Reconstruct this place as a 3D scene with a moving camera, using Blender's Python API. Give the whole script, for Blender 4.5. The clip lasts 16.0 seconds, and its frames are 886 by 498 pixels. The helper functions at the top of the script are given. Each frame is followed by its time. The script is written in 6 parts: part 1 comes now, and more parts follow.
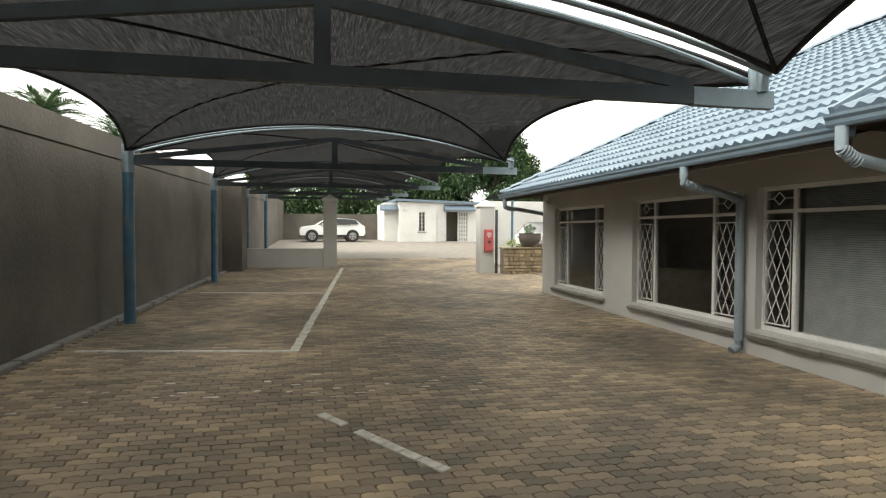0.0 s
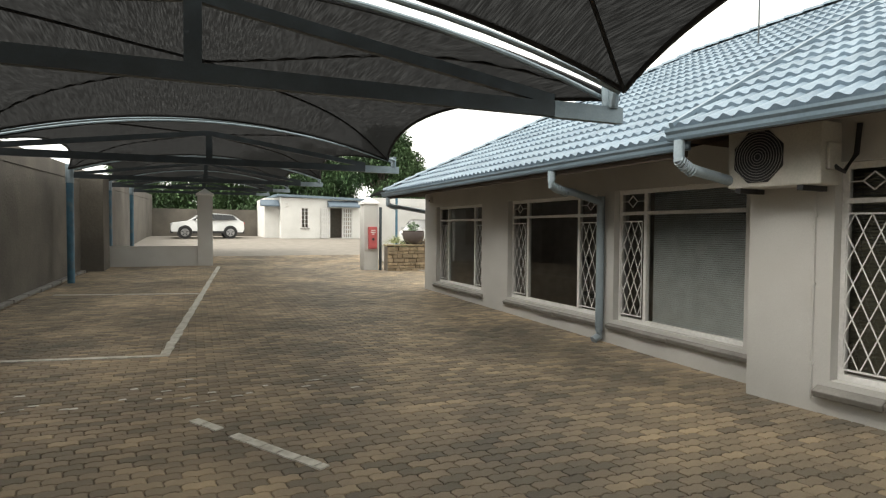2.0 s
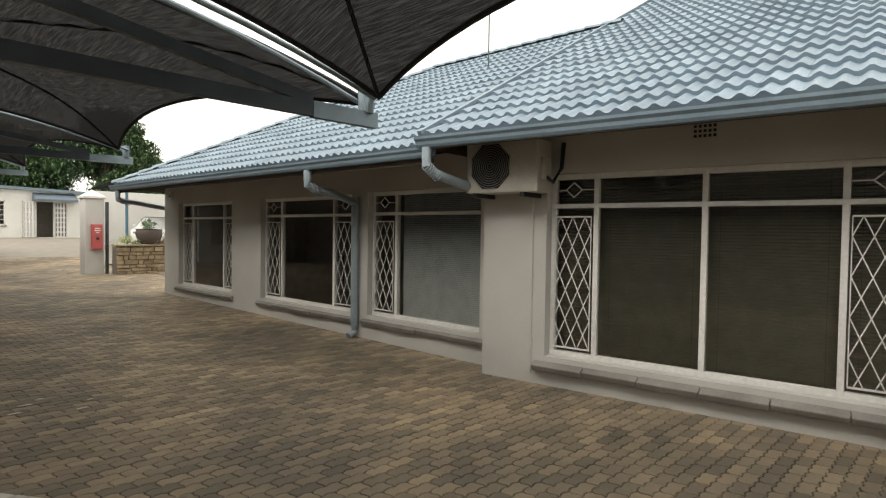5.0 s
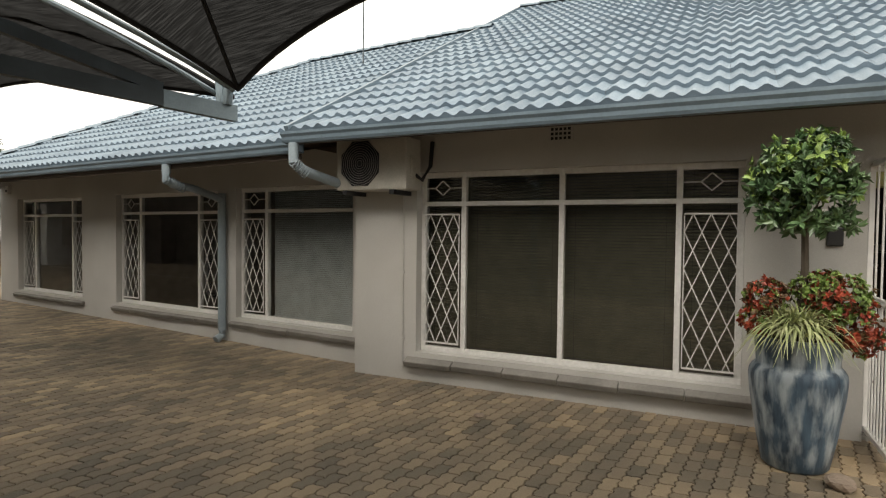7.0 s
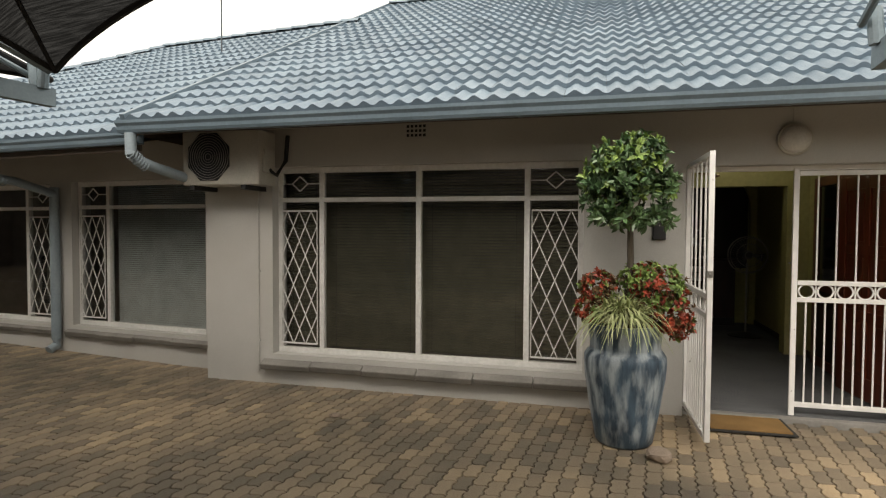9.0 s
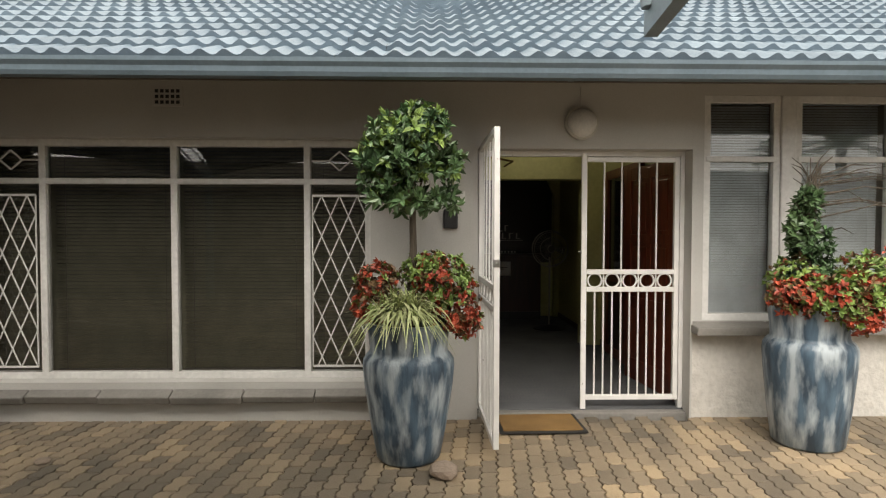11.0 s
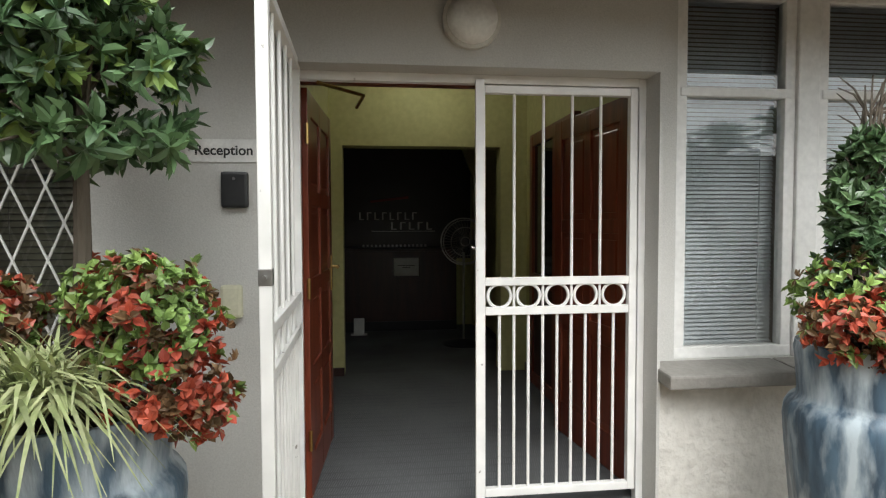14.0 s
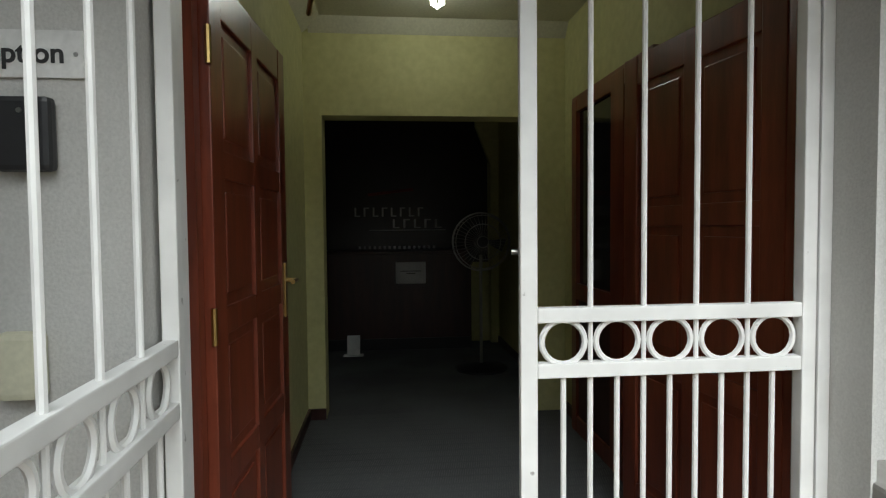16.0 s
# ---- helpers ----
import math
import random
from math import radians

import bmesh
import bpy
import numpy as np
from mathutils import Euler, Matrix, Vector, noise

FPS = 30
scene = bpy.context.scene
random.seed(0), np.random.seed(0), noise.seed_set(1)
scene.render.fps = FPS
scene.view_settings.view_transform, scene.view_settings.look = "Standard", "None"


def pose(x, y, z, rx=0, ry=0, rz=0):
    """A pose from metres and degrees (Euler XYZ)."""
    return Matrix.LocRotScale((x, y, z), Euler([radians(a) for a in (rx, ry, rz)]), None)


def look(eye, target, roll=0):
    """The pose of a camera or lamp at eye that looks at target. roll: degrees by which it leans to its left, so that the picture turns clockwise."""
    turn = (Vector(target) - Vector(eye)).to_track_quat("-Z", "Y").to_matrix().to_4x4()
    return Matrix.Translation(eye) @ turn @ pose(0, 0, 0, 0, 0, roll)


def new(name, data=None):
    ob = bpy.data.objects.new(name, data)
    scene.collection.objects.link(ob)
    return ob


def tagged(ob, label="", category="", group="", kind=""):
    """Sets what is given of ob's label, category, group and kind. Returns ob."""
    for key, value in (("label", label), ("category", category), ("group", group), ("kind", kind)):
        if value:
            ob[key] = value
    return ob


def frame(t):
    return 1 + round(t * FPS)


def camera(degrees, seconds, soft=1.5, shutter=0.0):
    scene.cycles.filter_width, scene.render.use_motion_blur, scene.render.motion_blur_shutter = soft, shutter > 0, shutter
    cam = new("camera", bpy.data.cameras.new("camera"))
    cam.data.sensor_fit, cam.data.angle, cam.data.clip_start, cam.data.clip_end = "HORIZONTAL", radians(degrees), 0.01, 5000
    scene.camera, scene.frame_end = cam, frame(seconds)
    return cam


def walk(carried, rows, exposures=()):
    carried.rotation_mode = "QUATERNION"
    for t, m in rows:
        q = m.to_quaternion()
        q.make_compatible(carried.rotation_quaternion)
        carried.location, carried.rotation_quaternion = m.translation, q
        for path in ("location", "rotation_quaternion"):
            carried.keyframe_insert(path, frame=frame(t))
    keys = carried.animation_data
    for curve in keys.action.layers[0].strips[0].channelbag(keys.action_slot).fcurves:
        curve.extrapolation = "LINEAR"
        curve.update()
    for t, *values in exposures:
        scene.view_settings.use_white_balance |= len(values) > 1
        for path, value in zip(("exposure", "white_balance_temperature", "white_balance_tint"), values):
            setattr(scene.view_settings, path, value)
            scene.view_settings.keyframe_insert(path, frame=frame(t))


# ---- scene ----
cam = camera(74.2, 16.0, 1.2)
PATH = [
    (0, (0.11, -0.46, 1.55), (0.525, 1.496, 1.492), 0.2),
    (0.5, (0.154, -0.498, 1.588), (0.641, 1.441, 1.52), 0.2),
    (1, (0.131, -0.553, 1.588), (0.714, 1.359, 1.519), 0.2),
    (1.5, (0.127, -0.604, 1.577), (0.804, 1.277, 1.51), 0.4),
    (2, (0.126, -0.605, 1.587), (0.911, 1.233, 1.518), 0.4),
    (2.5, (0.111, -0.61, 1.587), (1.027, 1.167, 1.522), 0.5),
    (3, (0.106, -0.606, 1.592), (1.152, 1.098, 1.524), 0.6),
    (3.5, (0.097, -0.617, 1.575), (1.258, 1.01, 1.513), 0.9),
    (4, (0.069, -0.636, 1.578), (1.342, 0.905, 1.516), 0.9),
    (4.5, (0.056, -0.639, 1.573), (1.43, 0.814, 1.514), 0.8),
    (5, (0.029, -0.635, 1.577), (1.494, 0.726, 1.516), 0.8),
    (7.5, (0.152, -0.802, 1.569), (1.897, 0.173, 1.507), 0.5),
    (8, (0.183, -0.849, 1.568), (1.972, 0.043, 1.505), 0.4),
    (8.5, (0.226, -0.926, 1.568), (2.055, -0.118, 1.503), 0.3),
    (9, (0.258, -0.974, 1.568), (2.13, -0.274, 1.499), 0.3),
    (9.5, (0.35, -1.055, 1.569), (2.263, -0.479, 1.49), 0.2),
    (10, (0.534, -1.119, 1.5), (2.489, -0.701, 1.44), 0.3),
    (10.2, (0.604, -1.134, 1.482), (2.571, -0.778, 1.428), 0.3),
    (12.3, (1.912, -1.533, 1.446), (3.91, -1.526, 1.363), -0.2),
    (12.5, (2.035, -1.573, 1.441), (4.033, -1.573, 1.36), -0.2),
    (13, (2.377, -1.649, 1.43), (4.375, -1.666, 1.344), -0.3),
    (13.5, (2.709, -1.715, 1.42), (4.706, -1.743, 1.332), -0.3),
    (14, (3.042, -1.778, 1.412), (5.04, -1.811, 1.327), -0.2),
    (14.5, (3.359, -1.792, 1.397), (5.357, -1.824, 1.315), -0.2),
    (15, (3.669, -1.792, 1.393), (5.667, -1.823, 1.311), -0.3),
    (15.5, (4.001, -1.796, 1.399), (5.999, -1.817, 1.313), -0.5),
    (16, (4.328, -1.791, 1.368), (6.327, -1.786, 1.287), -0.5),
]
walk(cam, [(t, look(eye, target, roll)) for t, eye, target, roll in PATH], [(0.0, 1.46, 6800, 7), (3.5, 1.18, 6900, 8), (5.0, 1.11, 7050, 9), (10.0, 0.93, 7300, 11), (12.5, 1.6, 6600, 9), (14.5, 1.42, 6250, 6), (16.0, 1.32, 6050, 4)])

# ---- world, sun, exposure ----
world = bpy.data.worlds.new("overcast")
scene.world = world
world.use_nodes = True
wn = world.node_tree
sky = wn.nodes.new("ShaderNodeTexSky")
sky.sky_type, sky.sun_disc = "NISHITA", False
sky.sun_elevation, sky.sun_rotation = radians(48), radians(264)
sky.air_density, sky.dust_density = 1.0, 4.0
pale = wn.nodes.new("ShaderNodeHueSaturation")
pale.inputs["Saturation"].default_value = 0.12
mixw = wn.nodes.new("ShaderNodeMix")
mixw.data_type = "RGBA"
mixw.inputs["Factor"].default_value = 0.75
mixw.inputs["B"].default_value = (9.9, 10.0, 9.8, 1)
wn.links.new(sky.outputs[0], pale.inputs["Color"])
wn.links.new(pale.outputs[0], mixw.inputs["A"])
wn.links.new(mixw.outputs["Result"], wn.nodes["Background"].inputs["Color"])
wn.nodes["Background"].inputs["Strength"].default_value = 0.1
sun = new("sun", bpy.data.lights.new("sun", "SUN"))
sun.data.energy, sun.data.angle, sun.data.color = 1.15, radians(40), (1, 0.97, 0.93)
sun.matrix_world = look((0, 0, 0), (1.0, 0.1, -1.12))


# ---- materials ----
def mat(name, col, col2=None, rough=0.7, metal=0.0, scale=6.0, bump=0.0, bscale=60.0, spec=0.5, stain=None, stain_scale=1.2, stretch=(1, 1, 1), vary=0.0, sr=(0.52, 0.72), low=0.35, high=0.65):
    m = bpy.data.materials.new(name)
    m.use_nodes = True
    nt = m.node_tree
    b = nt.nodes["Principled BSDF"]
    b.inputs["Roughness"].default_value, b.inputs["Metallic"].default_value = rough, metal
    b.inputs["Specular IOR Level"].default_value = spec
    tc = nt.nodes.new("ShaderNodeTexCoord")
    mp = nt.nodes.new("ShaderNodeMapping")
    mp.inputs["Scale"].default_value = stretch
    geo = nt.nodes.new("ShaderNodeNewGeometry")
    nt.links.new(geo.outputs["Position"], mp.inputs["Vector"])

    def nz(s, detail=5.0):
        n = nt.nodes.new("ShaderNodeTexNoise")
        n.inputs["Scale"].default_value, n.inputs["Detail"].default_value = s, detail
        nt.links.new(mp.outputs[0], n.inputs["Vector"])
        return n

    def ramp(src, lo, hi):
        r = nt.nodes.new("ShaderNodeMapRange")
        r.inputs["From Min"].default_value, r.inputs["From Max"].default_value = lo, hi
        nt.links.new(src, r.inputs["Value"])
        return r.outputs[0]

    def blend(f, a, bb):
        x = nt.nodes.new("ShaderNodeMix")
        x.data_type = "RGBA"
        nt.links.new(f, x.inputs["Factor"])
        for sock, v in (("A", a), ("B", bb)):
            if isinstance(v, tuple):
                x.inputs[sock].default_value = (*v, 1)
            else:
                nt.links.new(v, x.inputs[sock])
        return x.outputs["Result"]

    c2 = col2 or tuple(v * 0.82 for v in col)
    out = blend(ramp(nz(scale).outputs[0], low, high), c2, col)
    fine = blend(ramp(nz(bscale, 3.0).outputs[0], 0.3, 0.7), tuple(0.86 for _ in range(3)), (1.0, 1.0, 1.0))
    mul = nt.nodes.new("ShaderNodeMix")
    mul.data_type, mul.blend_type = "RGBA", "MULTIPLY"
    mul.inputs["Factor"].default_value = 1.0
    nt.links.new(out, mul.inputs["A"])
    nt.links.new(fine, mul.inputs["B"])
    out = mul.outputs["Result"]
    if stain:
        out = blend(ramp(nz(stain_scale, 7.0).outputs[0], *sr), out, stain)
    if vary:
        oi = nt.nodes.new("ShaderNodeObjectInfo")
        ad = nt.nodes.new("ShaderNodeMath")
        nt.links.new(oi.outputs["Random"], ad.inputs[0])
        nt.links.new(geo.outputs["Random Per Island"], ad.inputs[1])
        fr = nt.nodes.new("ShaderNodeMath")
        fr.operation = "FRACT"
        nt.links.new(ad.outputs[0], fr.inputs[0])
        hs = nt.nodes.new("ShaderNodeHueSaturation")
        nt.links.new(out, hs.inputs["Color"])
        vr = nt.nodes.new("ShaderNodeMapRange")
        vr.inputs["To Min"].default_value, vr.inputs["To Max"].default_value = 1 - vary, 1 + vary
        nt.links.new(fr.outputs[0], vr.inputs["Value"])
        nt.links.new(vr.outputs[0], hs.inputs["Value"])
        out = hs.outputs[0]
    nt.links.new(out, b.inputs["Base Color"])
    if bump:
        bn = nt.nodes.new("ShaderNodeBump")
        bn.inputs["Strength"].default_value, bn.inputs["Distance"].default_value = bump, 0.02
        nt.links.new(nz(bscale).outputs[0], bn.inputs["Height"])
        nt.links.new(bn.outputs[0], b.inputs["Normal"])
    return m


def paver_material():
    m = mat("paver", (0.34, 0.272, 0.19), (0.205, 0.172, 0.128), rough=0.72, scale=0.55, bump=0.35, bscale=90, low=0.4, high=0.62)
    nt = m.node_tree
    b = nt.nodes["Principled BSDF"]
    src = b.inputs["Base Color"].links[0].from_socket
    geo = nt.nodes.new("ShaderNodeNewGeometry")
    oi = nt.nodes.new("ShaderNodeObjectInfo")
    ad = nt.nodes.new("ShaderNodeMath")
    nt.links.new(oi.outputs["Random"], ad.inputs[0])
    nt.links.new(geo.outputs["Random Per Island"], ad.inputs[1])
    fr = nt.nodes.new("ShaderNodeMath")
    fr.operation = "FRACT"
    nt.links.new(ad.outputs[0], fr.inputs[0])
    # light weathered pavers gather in patches
    n = nt.nodes.new("ShaderNodeTexNoise")
    n.inputs["Scale"].default_value = 0.9
    nt.links.new(geo.outputs["Position"], n.inputs["Vector"])
    su = nt.nodes.new("ShaderNodeMath")
    su.operation = "MULTIPLY_ADD"
    su.inputs[1].default_value = 0.9
    nt.links.new(n.outputs[0], su.inputs[0])
    nt.links.new(fr.outputs[0], su.inputs[2])
    cr = nt.nodes.new("ShaderNodeValToRGB")
    el = cr.color_ramp.elements
    el[0].position, el[0].color = 0.25, (0.62, 0.62, 0.64, 1)
    el[1].position, el[1].color = 1.0, (1.75, 1.62, 1.42, 1)
    e = el.new(0.5)
    e.color = (0.92, 0.9, 0.88, 1)
    e = el.new(0.75)
    e.color = (1.15, 1.1, 1.05, 1)
    sc = nt.nodes.new("ShaderNodeMath")
    sc.operation = "MULTIPLY"
    sc.inputs[1].default_value = 0.62
    nt.links.new(su.outputs[0], sc.inputs[0])
    nt.links.new(sc.outputs[0], cr.inputs[0])
    mu = nt.nodes.new("ShaderNodeMix")
    mu.data_type, mu.blend_type = "RGBA", "MULTIPLY"
    mu.inputs["Factor"].default_value = 1
    nt.links.new(src, mu.inputs["A"])
    nt.links.new(cr.outputs[0], mu.inputs["B"])
    nt.links.new(mu.outputs["Result"], b.inputs["Base Color"])
    return m


def glass_material(name, tint=(1, 1, 1), gloss=0.0):
    m = bpy.data.materials.new(name)
    m.use_nodes = True
    nt = m.node_tree
    nt.nodes.clear()
    o = nt.nodes.new("ShaderNodeOutputMaterial")
    tr = nt.nodes.new("ShaderNodeBsdfTransparent")
    tr.inputs[0].default_value = (*tint, 1)
    gl = nt.nodes.new("ShaderNodeBsdfGlossy")
    gl.inputs["Roughness"].default_value = gloss
    fr = nt.nodes.new("ShaderNodeFresnel")
    fr.inputs[0].default_value = 1.95
    mx = nt.nodes.new("ShaderNodeMixShader")
    nt.links.new(fr.outputs[0], mx.inputs[0])
    nt.links.new(tr.outputs[0], mx.inputs[1])
    nt.links.new(gl.outputs[0], mx.inputs[2])
    nt.links.new(mx.outputs[0], o.inputs[0])
    return m


def net_material():
    m = mat("shade_net", (0.013, 0.013, 0.0135), (0.006, 0.006, 0.0065), rough=0.95, scale=3, bscale=160, bump=0.3, stretch=(1, 0.15, 1), spec=0.05)
    nt = m.node_tree
    o = nt.nodes["Material Output"]
    b = nt.nodes["Principled BSDF"]
    tr = nt.nodes.new("ShaderNodeBsdfTransparent")
    tl = nt.nodes.new("ShaderNodeBsdfTranslucent")
    tl.inputs[0].default_value = (0.02, 0.02, 0.02, 1)
    geo = nt.nodes.new("ShaderNodeNewGeometry")
    mp = nt.nodes.new("ShaderNodeMapping")
    mp.inputs["Scale"].default_value = (14, 0.5, 1)
    n = nt.nodes.new("ShaderNodeTexNoise")
    n.inputs["Scale"].default_value = 8
    n.inputs["Detail"].default_value = 6
    nt.links.new(geo.outputs["Position"], mp.inputs[0])
    nt.links.new(mp.outputs[0], n.inputs["Vector"])
    r = nt.nodes.new("ShaderNodeMapRange")
    r.inputs["From Min"].default_value, r.inputs["From Max"].default_value = 0.42, 0.75
    r.inputs["To Min"].default_value, r.inputs["To Max"].default_value = 0.0, 0.03
    nt.links.new(n.outputs[0], r.inputs["Value"])
    m1, m2 = nt.nodes.new("ShaderNodeMixShader"), nt.nodes.new("ShaderNodeMixShader")
    m1.inputs[0].default_value = 0.4
    nt.links.new(b.outputs[0], m1.inputs[1])
    nt.links.new(tl.outputs[0], m1.inputs[2])
    nt.links.new(r.outputs[0], m2.inputs[0])
    nt.links.new(m1.outputs[0], m2.inputs[1])
    nt.links.new(tr.outputs[0], m2.inputs[2])
    nt.links.new(m2.outputs[0], o.inputs[0])
    return m


def glow_material(name, col, power):
    m = bpy.data.materials.new(name)
    m.use_nodes = True
    b = m.node_tree.nodes["Principled BSDF"]
    b.inputs["Emission Color"].default_value, b.inputs["Emission Strength"].default_value = (*col, 1), power
    return m


PLASTER = mat("grey_beige_plaster", (0.56, 0.55, 0.525), (0.51, 0.50, 0.475), rough=0.85, scale=1.5, bump=0.12, bscale=140, stain=(0.46, 0.445, 0.415), stain_scale=0.7)
PLASTER_ROUGH = mat("pale_rough_plaster", (0.72, 0.70, 0.66), (0.62, 0.6, 0.56), rough=0.9, scale=2.5, bump=0.7, bscale=22)
FENCE_PLASTER = mat("brown_grey_wall_plaster", (0.15, 0.132, 0.11), (0.105, 0.094, 0.08), rough=0.9, scale=0.8, bump=0.5, bscale=18, stain=(0.075, 0.066, 0.056), stain_scale=0.5)
WHITE_PAINT = mat("white_paint", (0.78, 0.77, 0.75), (0.7, 0.69, 0.67), rough=0.45, scale=3, bscale=30)
WHITE_WALL = mat("white_wall", (0.74, 0.73, 0.7), (0.66, 0.65, 0.62), rough=0.85, scale=1, bscale=20)
GATE_PAINT = mat("chipped_white_gate_paint", (0.84, 0.83, 0.81), (0.8, 0.79, 0.77), rough=0.4, scale=3, bscale=8, stain=(0.3, 0.28, 0.26), stain_scale=22, sr=(0.7, 0.74))
ROOF = mat("blue_grey_roof_tile", (0.2, 0.262, 0.315), (0.155, 0.21, 0.262), rough=0.5, scale=1.4, bump=0.2, bscale=120, vary=0.12)
GUTTER = mat("blue_grey_gutter", (0.16, 0.215, 0.26), (0.13, 0.18, 0.22), rough=0.4, scale=3, bscale=40)
PIPE = mat("grey_blue_downpipe", (0.3, 0.36, 0.4), (0.25, 0.31, 0.35), rough=0.4, scale=4, bscale=40)
EAVES = mat("brown_soffit", (0.13, 0.1, 0.08), (0.1, 0.078, 0.062), rough=0.8, scale=2)
STEEL = mat("dark_painted_steel", (0.05, 0.065, 0.075), (0.035, 0.045, 0.052), rough=0.45, metal=0.2, scale=5)
POLE = mat("teal_blue_pole_paint", (0.05, 0.14, 0.2), (0.035, 0.1, 0.15), rough=0.45, scale=5, stain=(0.09, 0.13, 0.15), stain_scale=4)
GALV = mat("pale_grey_steel", (0.24, 0.3, 0.335), (0.19, 0.24, 0.27), rough=0.4, metal=0.3, scale=5)
NET = net_material()
NETHEM = mat("black_net_hem", (0.02, 0.02, 0.021), rough=0.9)
PAVER = paver_material()
GROUND = mat("sand_and_paving", (0.075, 0.06, 0.045), (0.05, 0.04, 0.03), rough=0.9, scale=0.6, bump=0.3, bscale=30)
LINE = mat("worn_white_road_paint", (0.68, 0.66, 0.6), (0.5, 0.47, 0.41), rough=0.8, scale=9, bscale=50)
SILL = mat("slate_grey_sill", (0.27, 0.255, 0.235), (0.2, 0.19, 0.175), rough=0.75, scale=3, bump=0.2, bscale=40)
GLASS = glass_material("window_glass", (0.94, 0.96, 0.95))
ROOM = mat("dim_room_wall", (0.28, 0.27, 0.2), rough=0.9)
ROOMDARK = mat("dark_office_wall", (0.34, 0.31, 0.26), rough=0.9)
SLATDARK = mat("dark_blind_slat", (0.13, 0.118, 0.105), rough=0.5)
SLATGREY = mat("grey_blind_slat", (0.66, 0.7, 0.69), rough=0.45)
SLATLIGHT = mat("pale_blue_grey_blind_slat", (0.8, 0.84, 0.87), rough=0.45)
YELLOW = mat("yellow_green_hall_paint", (0.58, 0.56, 0.27), (0.54, 0.52, 0.25), rough=0.75, scale=1, bscale=20)
CREAM = mat("cream_ceiling_paint", (0.66, 0.64, 0.48), rough=0.8, scale=1)
MAHOG = mat("red_brown_varnished_wood", (0.22, 0.05, 0.024), (0.13, 0.03, 0.016), rough=0.28, scale=5, bscale=40, stretch=(3, 3, 0.4))
DARKWOOD = mat("dark_red_brown_wood", (0.05, 0.018, 0.014), (0.03, 0.012, 0.01), rough=0.4, scale=5, stretch=(3, 3, 0.4))
CARPET = mat("charcoal_carpet", (0.14, 0.145, 0.15), (0.1, 0.104, 0.11), rough=0.95, scale=2, bump=0.5, bscale=300)
RIB = mat("light_grey_carpet_rib", (0.17, 0.175, 0.18), rough=0.95, scale=40)
BLACK = mat("black_panel", (0.016, 0.016, 0.017), rough=0.35)
BLACKP = mat("black_plastic", (0.022, 0.022, 0.024), rough=0.45)
ACWHITE = mat("yellowed_white_metal", (0.55, 0.53, 0.47), (0.47, 0.45, 0.4), rough=0.5, scale=3)
BRASS = mat("brass", (0.55, 0.38, 0.14), rough=0.3, metal=1.0)
CHROME = mat("worn_steel", (0.45, 0.44, 0.42), rough=0.35, metal=0.9)
POT = mat("blue_glazed_pot", (0.10, 0.165, 0.23), (0.035, 0.06, 0.09), rough=0.4, scale=12, bump=0.3, bscale=30, stain=(0.42, 0.48, 0.52), stain_scale=11, stretch=(1, 1, 0.26), sr=(0.46, 0.64))
SOIL = mat("soil", (0.04, 0.03, 0.022), rough=0.95)
BARK = mat("grey_brown_bark", (0.13, 0.105, 0.08), (0.08, 0.065, 0.05), rough=0.9, scale=12, stretch=(1, 1, 0.2), bump=0.5)
LEAF = mat("dark_green_leaf", (0.12, 0.2, 0.085), (0.07, 0.135, 0.06), rough=0.34, scale=4, vary=0.45)
LEAFBRIGHT = mat("fresh_green_leaf", (0.27, 0.38, 0.1), (0.18, 0.28, 0.075), rough=0.42, scale=6, vary=0.35)
LEAFRED = mat("red_leaf", (0.5, 0.1, 0.05), (0.33, 0.06, 0.035), rough=0.45, scale=6, vary=0.4)
LEAFRUST = mat("rusty_green_leaf", (0.2, 0.11, 0.05), (0.13, 0.085, 0.04), rough=0.5, scale=6, vary=0.4)
BLADE = mat("striped_grass_blade", (0.48, 0.5, 0.27), (0.3, 0.36, 0.14), rough=0.5, scale=14, vary=0.3)
TREELEAF = mat("tree_leaf", (0.09, 0.16, 0.06), (0.045, 0.085, 0.035), rough=0.6, scale=0.8, vary=0.45)
COIR = mat("coir_mat", (0.33, 0.19, 0.065), (0.24, 0.135, 0.045), rough=0.95, scale=5, bump=0.6, bscale=200)
RUBBER = mat("black_rubber", (0.03, 0.028, 0.026), rough=0.8)
ROCK = mat("sandstone", (0.36, 0.28, 0.18), (0.24, 0.18, 0.115), rough=0.9, scale=5, bump=0.5, bscale=30, vary=0.25)
MORTAR = mat("mortar", (0.2, 0.18, 0.15), rough=0.95)
PINKROCK = mat("pinkish_stone", (0.36, 0.28, 0.22), rough=0.9, scale=10, bump=0.4)
REDBOX = mat("faded_red_paint", (0.5, 0.1, 0.1), (0.42, 0.08, 0.08), rough=0.5, scale=6)
PAPER = mat("white_paper", (0.75, 0.74, 0.72), rough=0.8)
INK = mat("black_ink", (0.02, 0.02, 0.02), rough=0.6)
SILVER = mat("silver_lettering", (0.55, 0.55, 0.53), rough=0.4, metal=0.3)
REDLOGO = mat("dark_red_logo", (0.25, 0.02, 0.02), rough=0.5)
CARWHITE = mat("white_car_paint", (0.75, 0.75, 0.74), rough=0.2, scale=1)
CARGLASS = mat("dark_car_glass", (0.015, 0.016, 0.018), rough=0.08)
TYRE = mat("tyre_rubber", (0.02, 0.02, 0.02), rough=0.8)
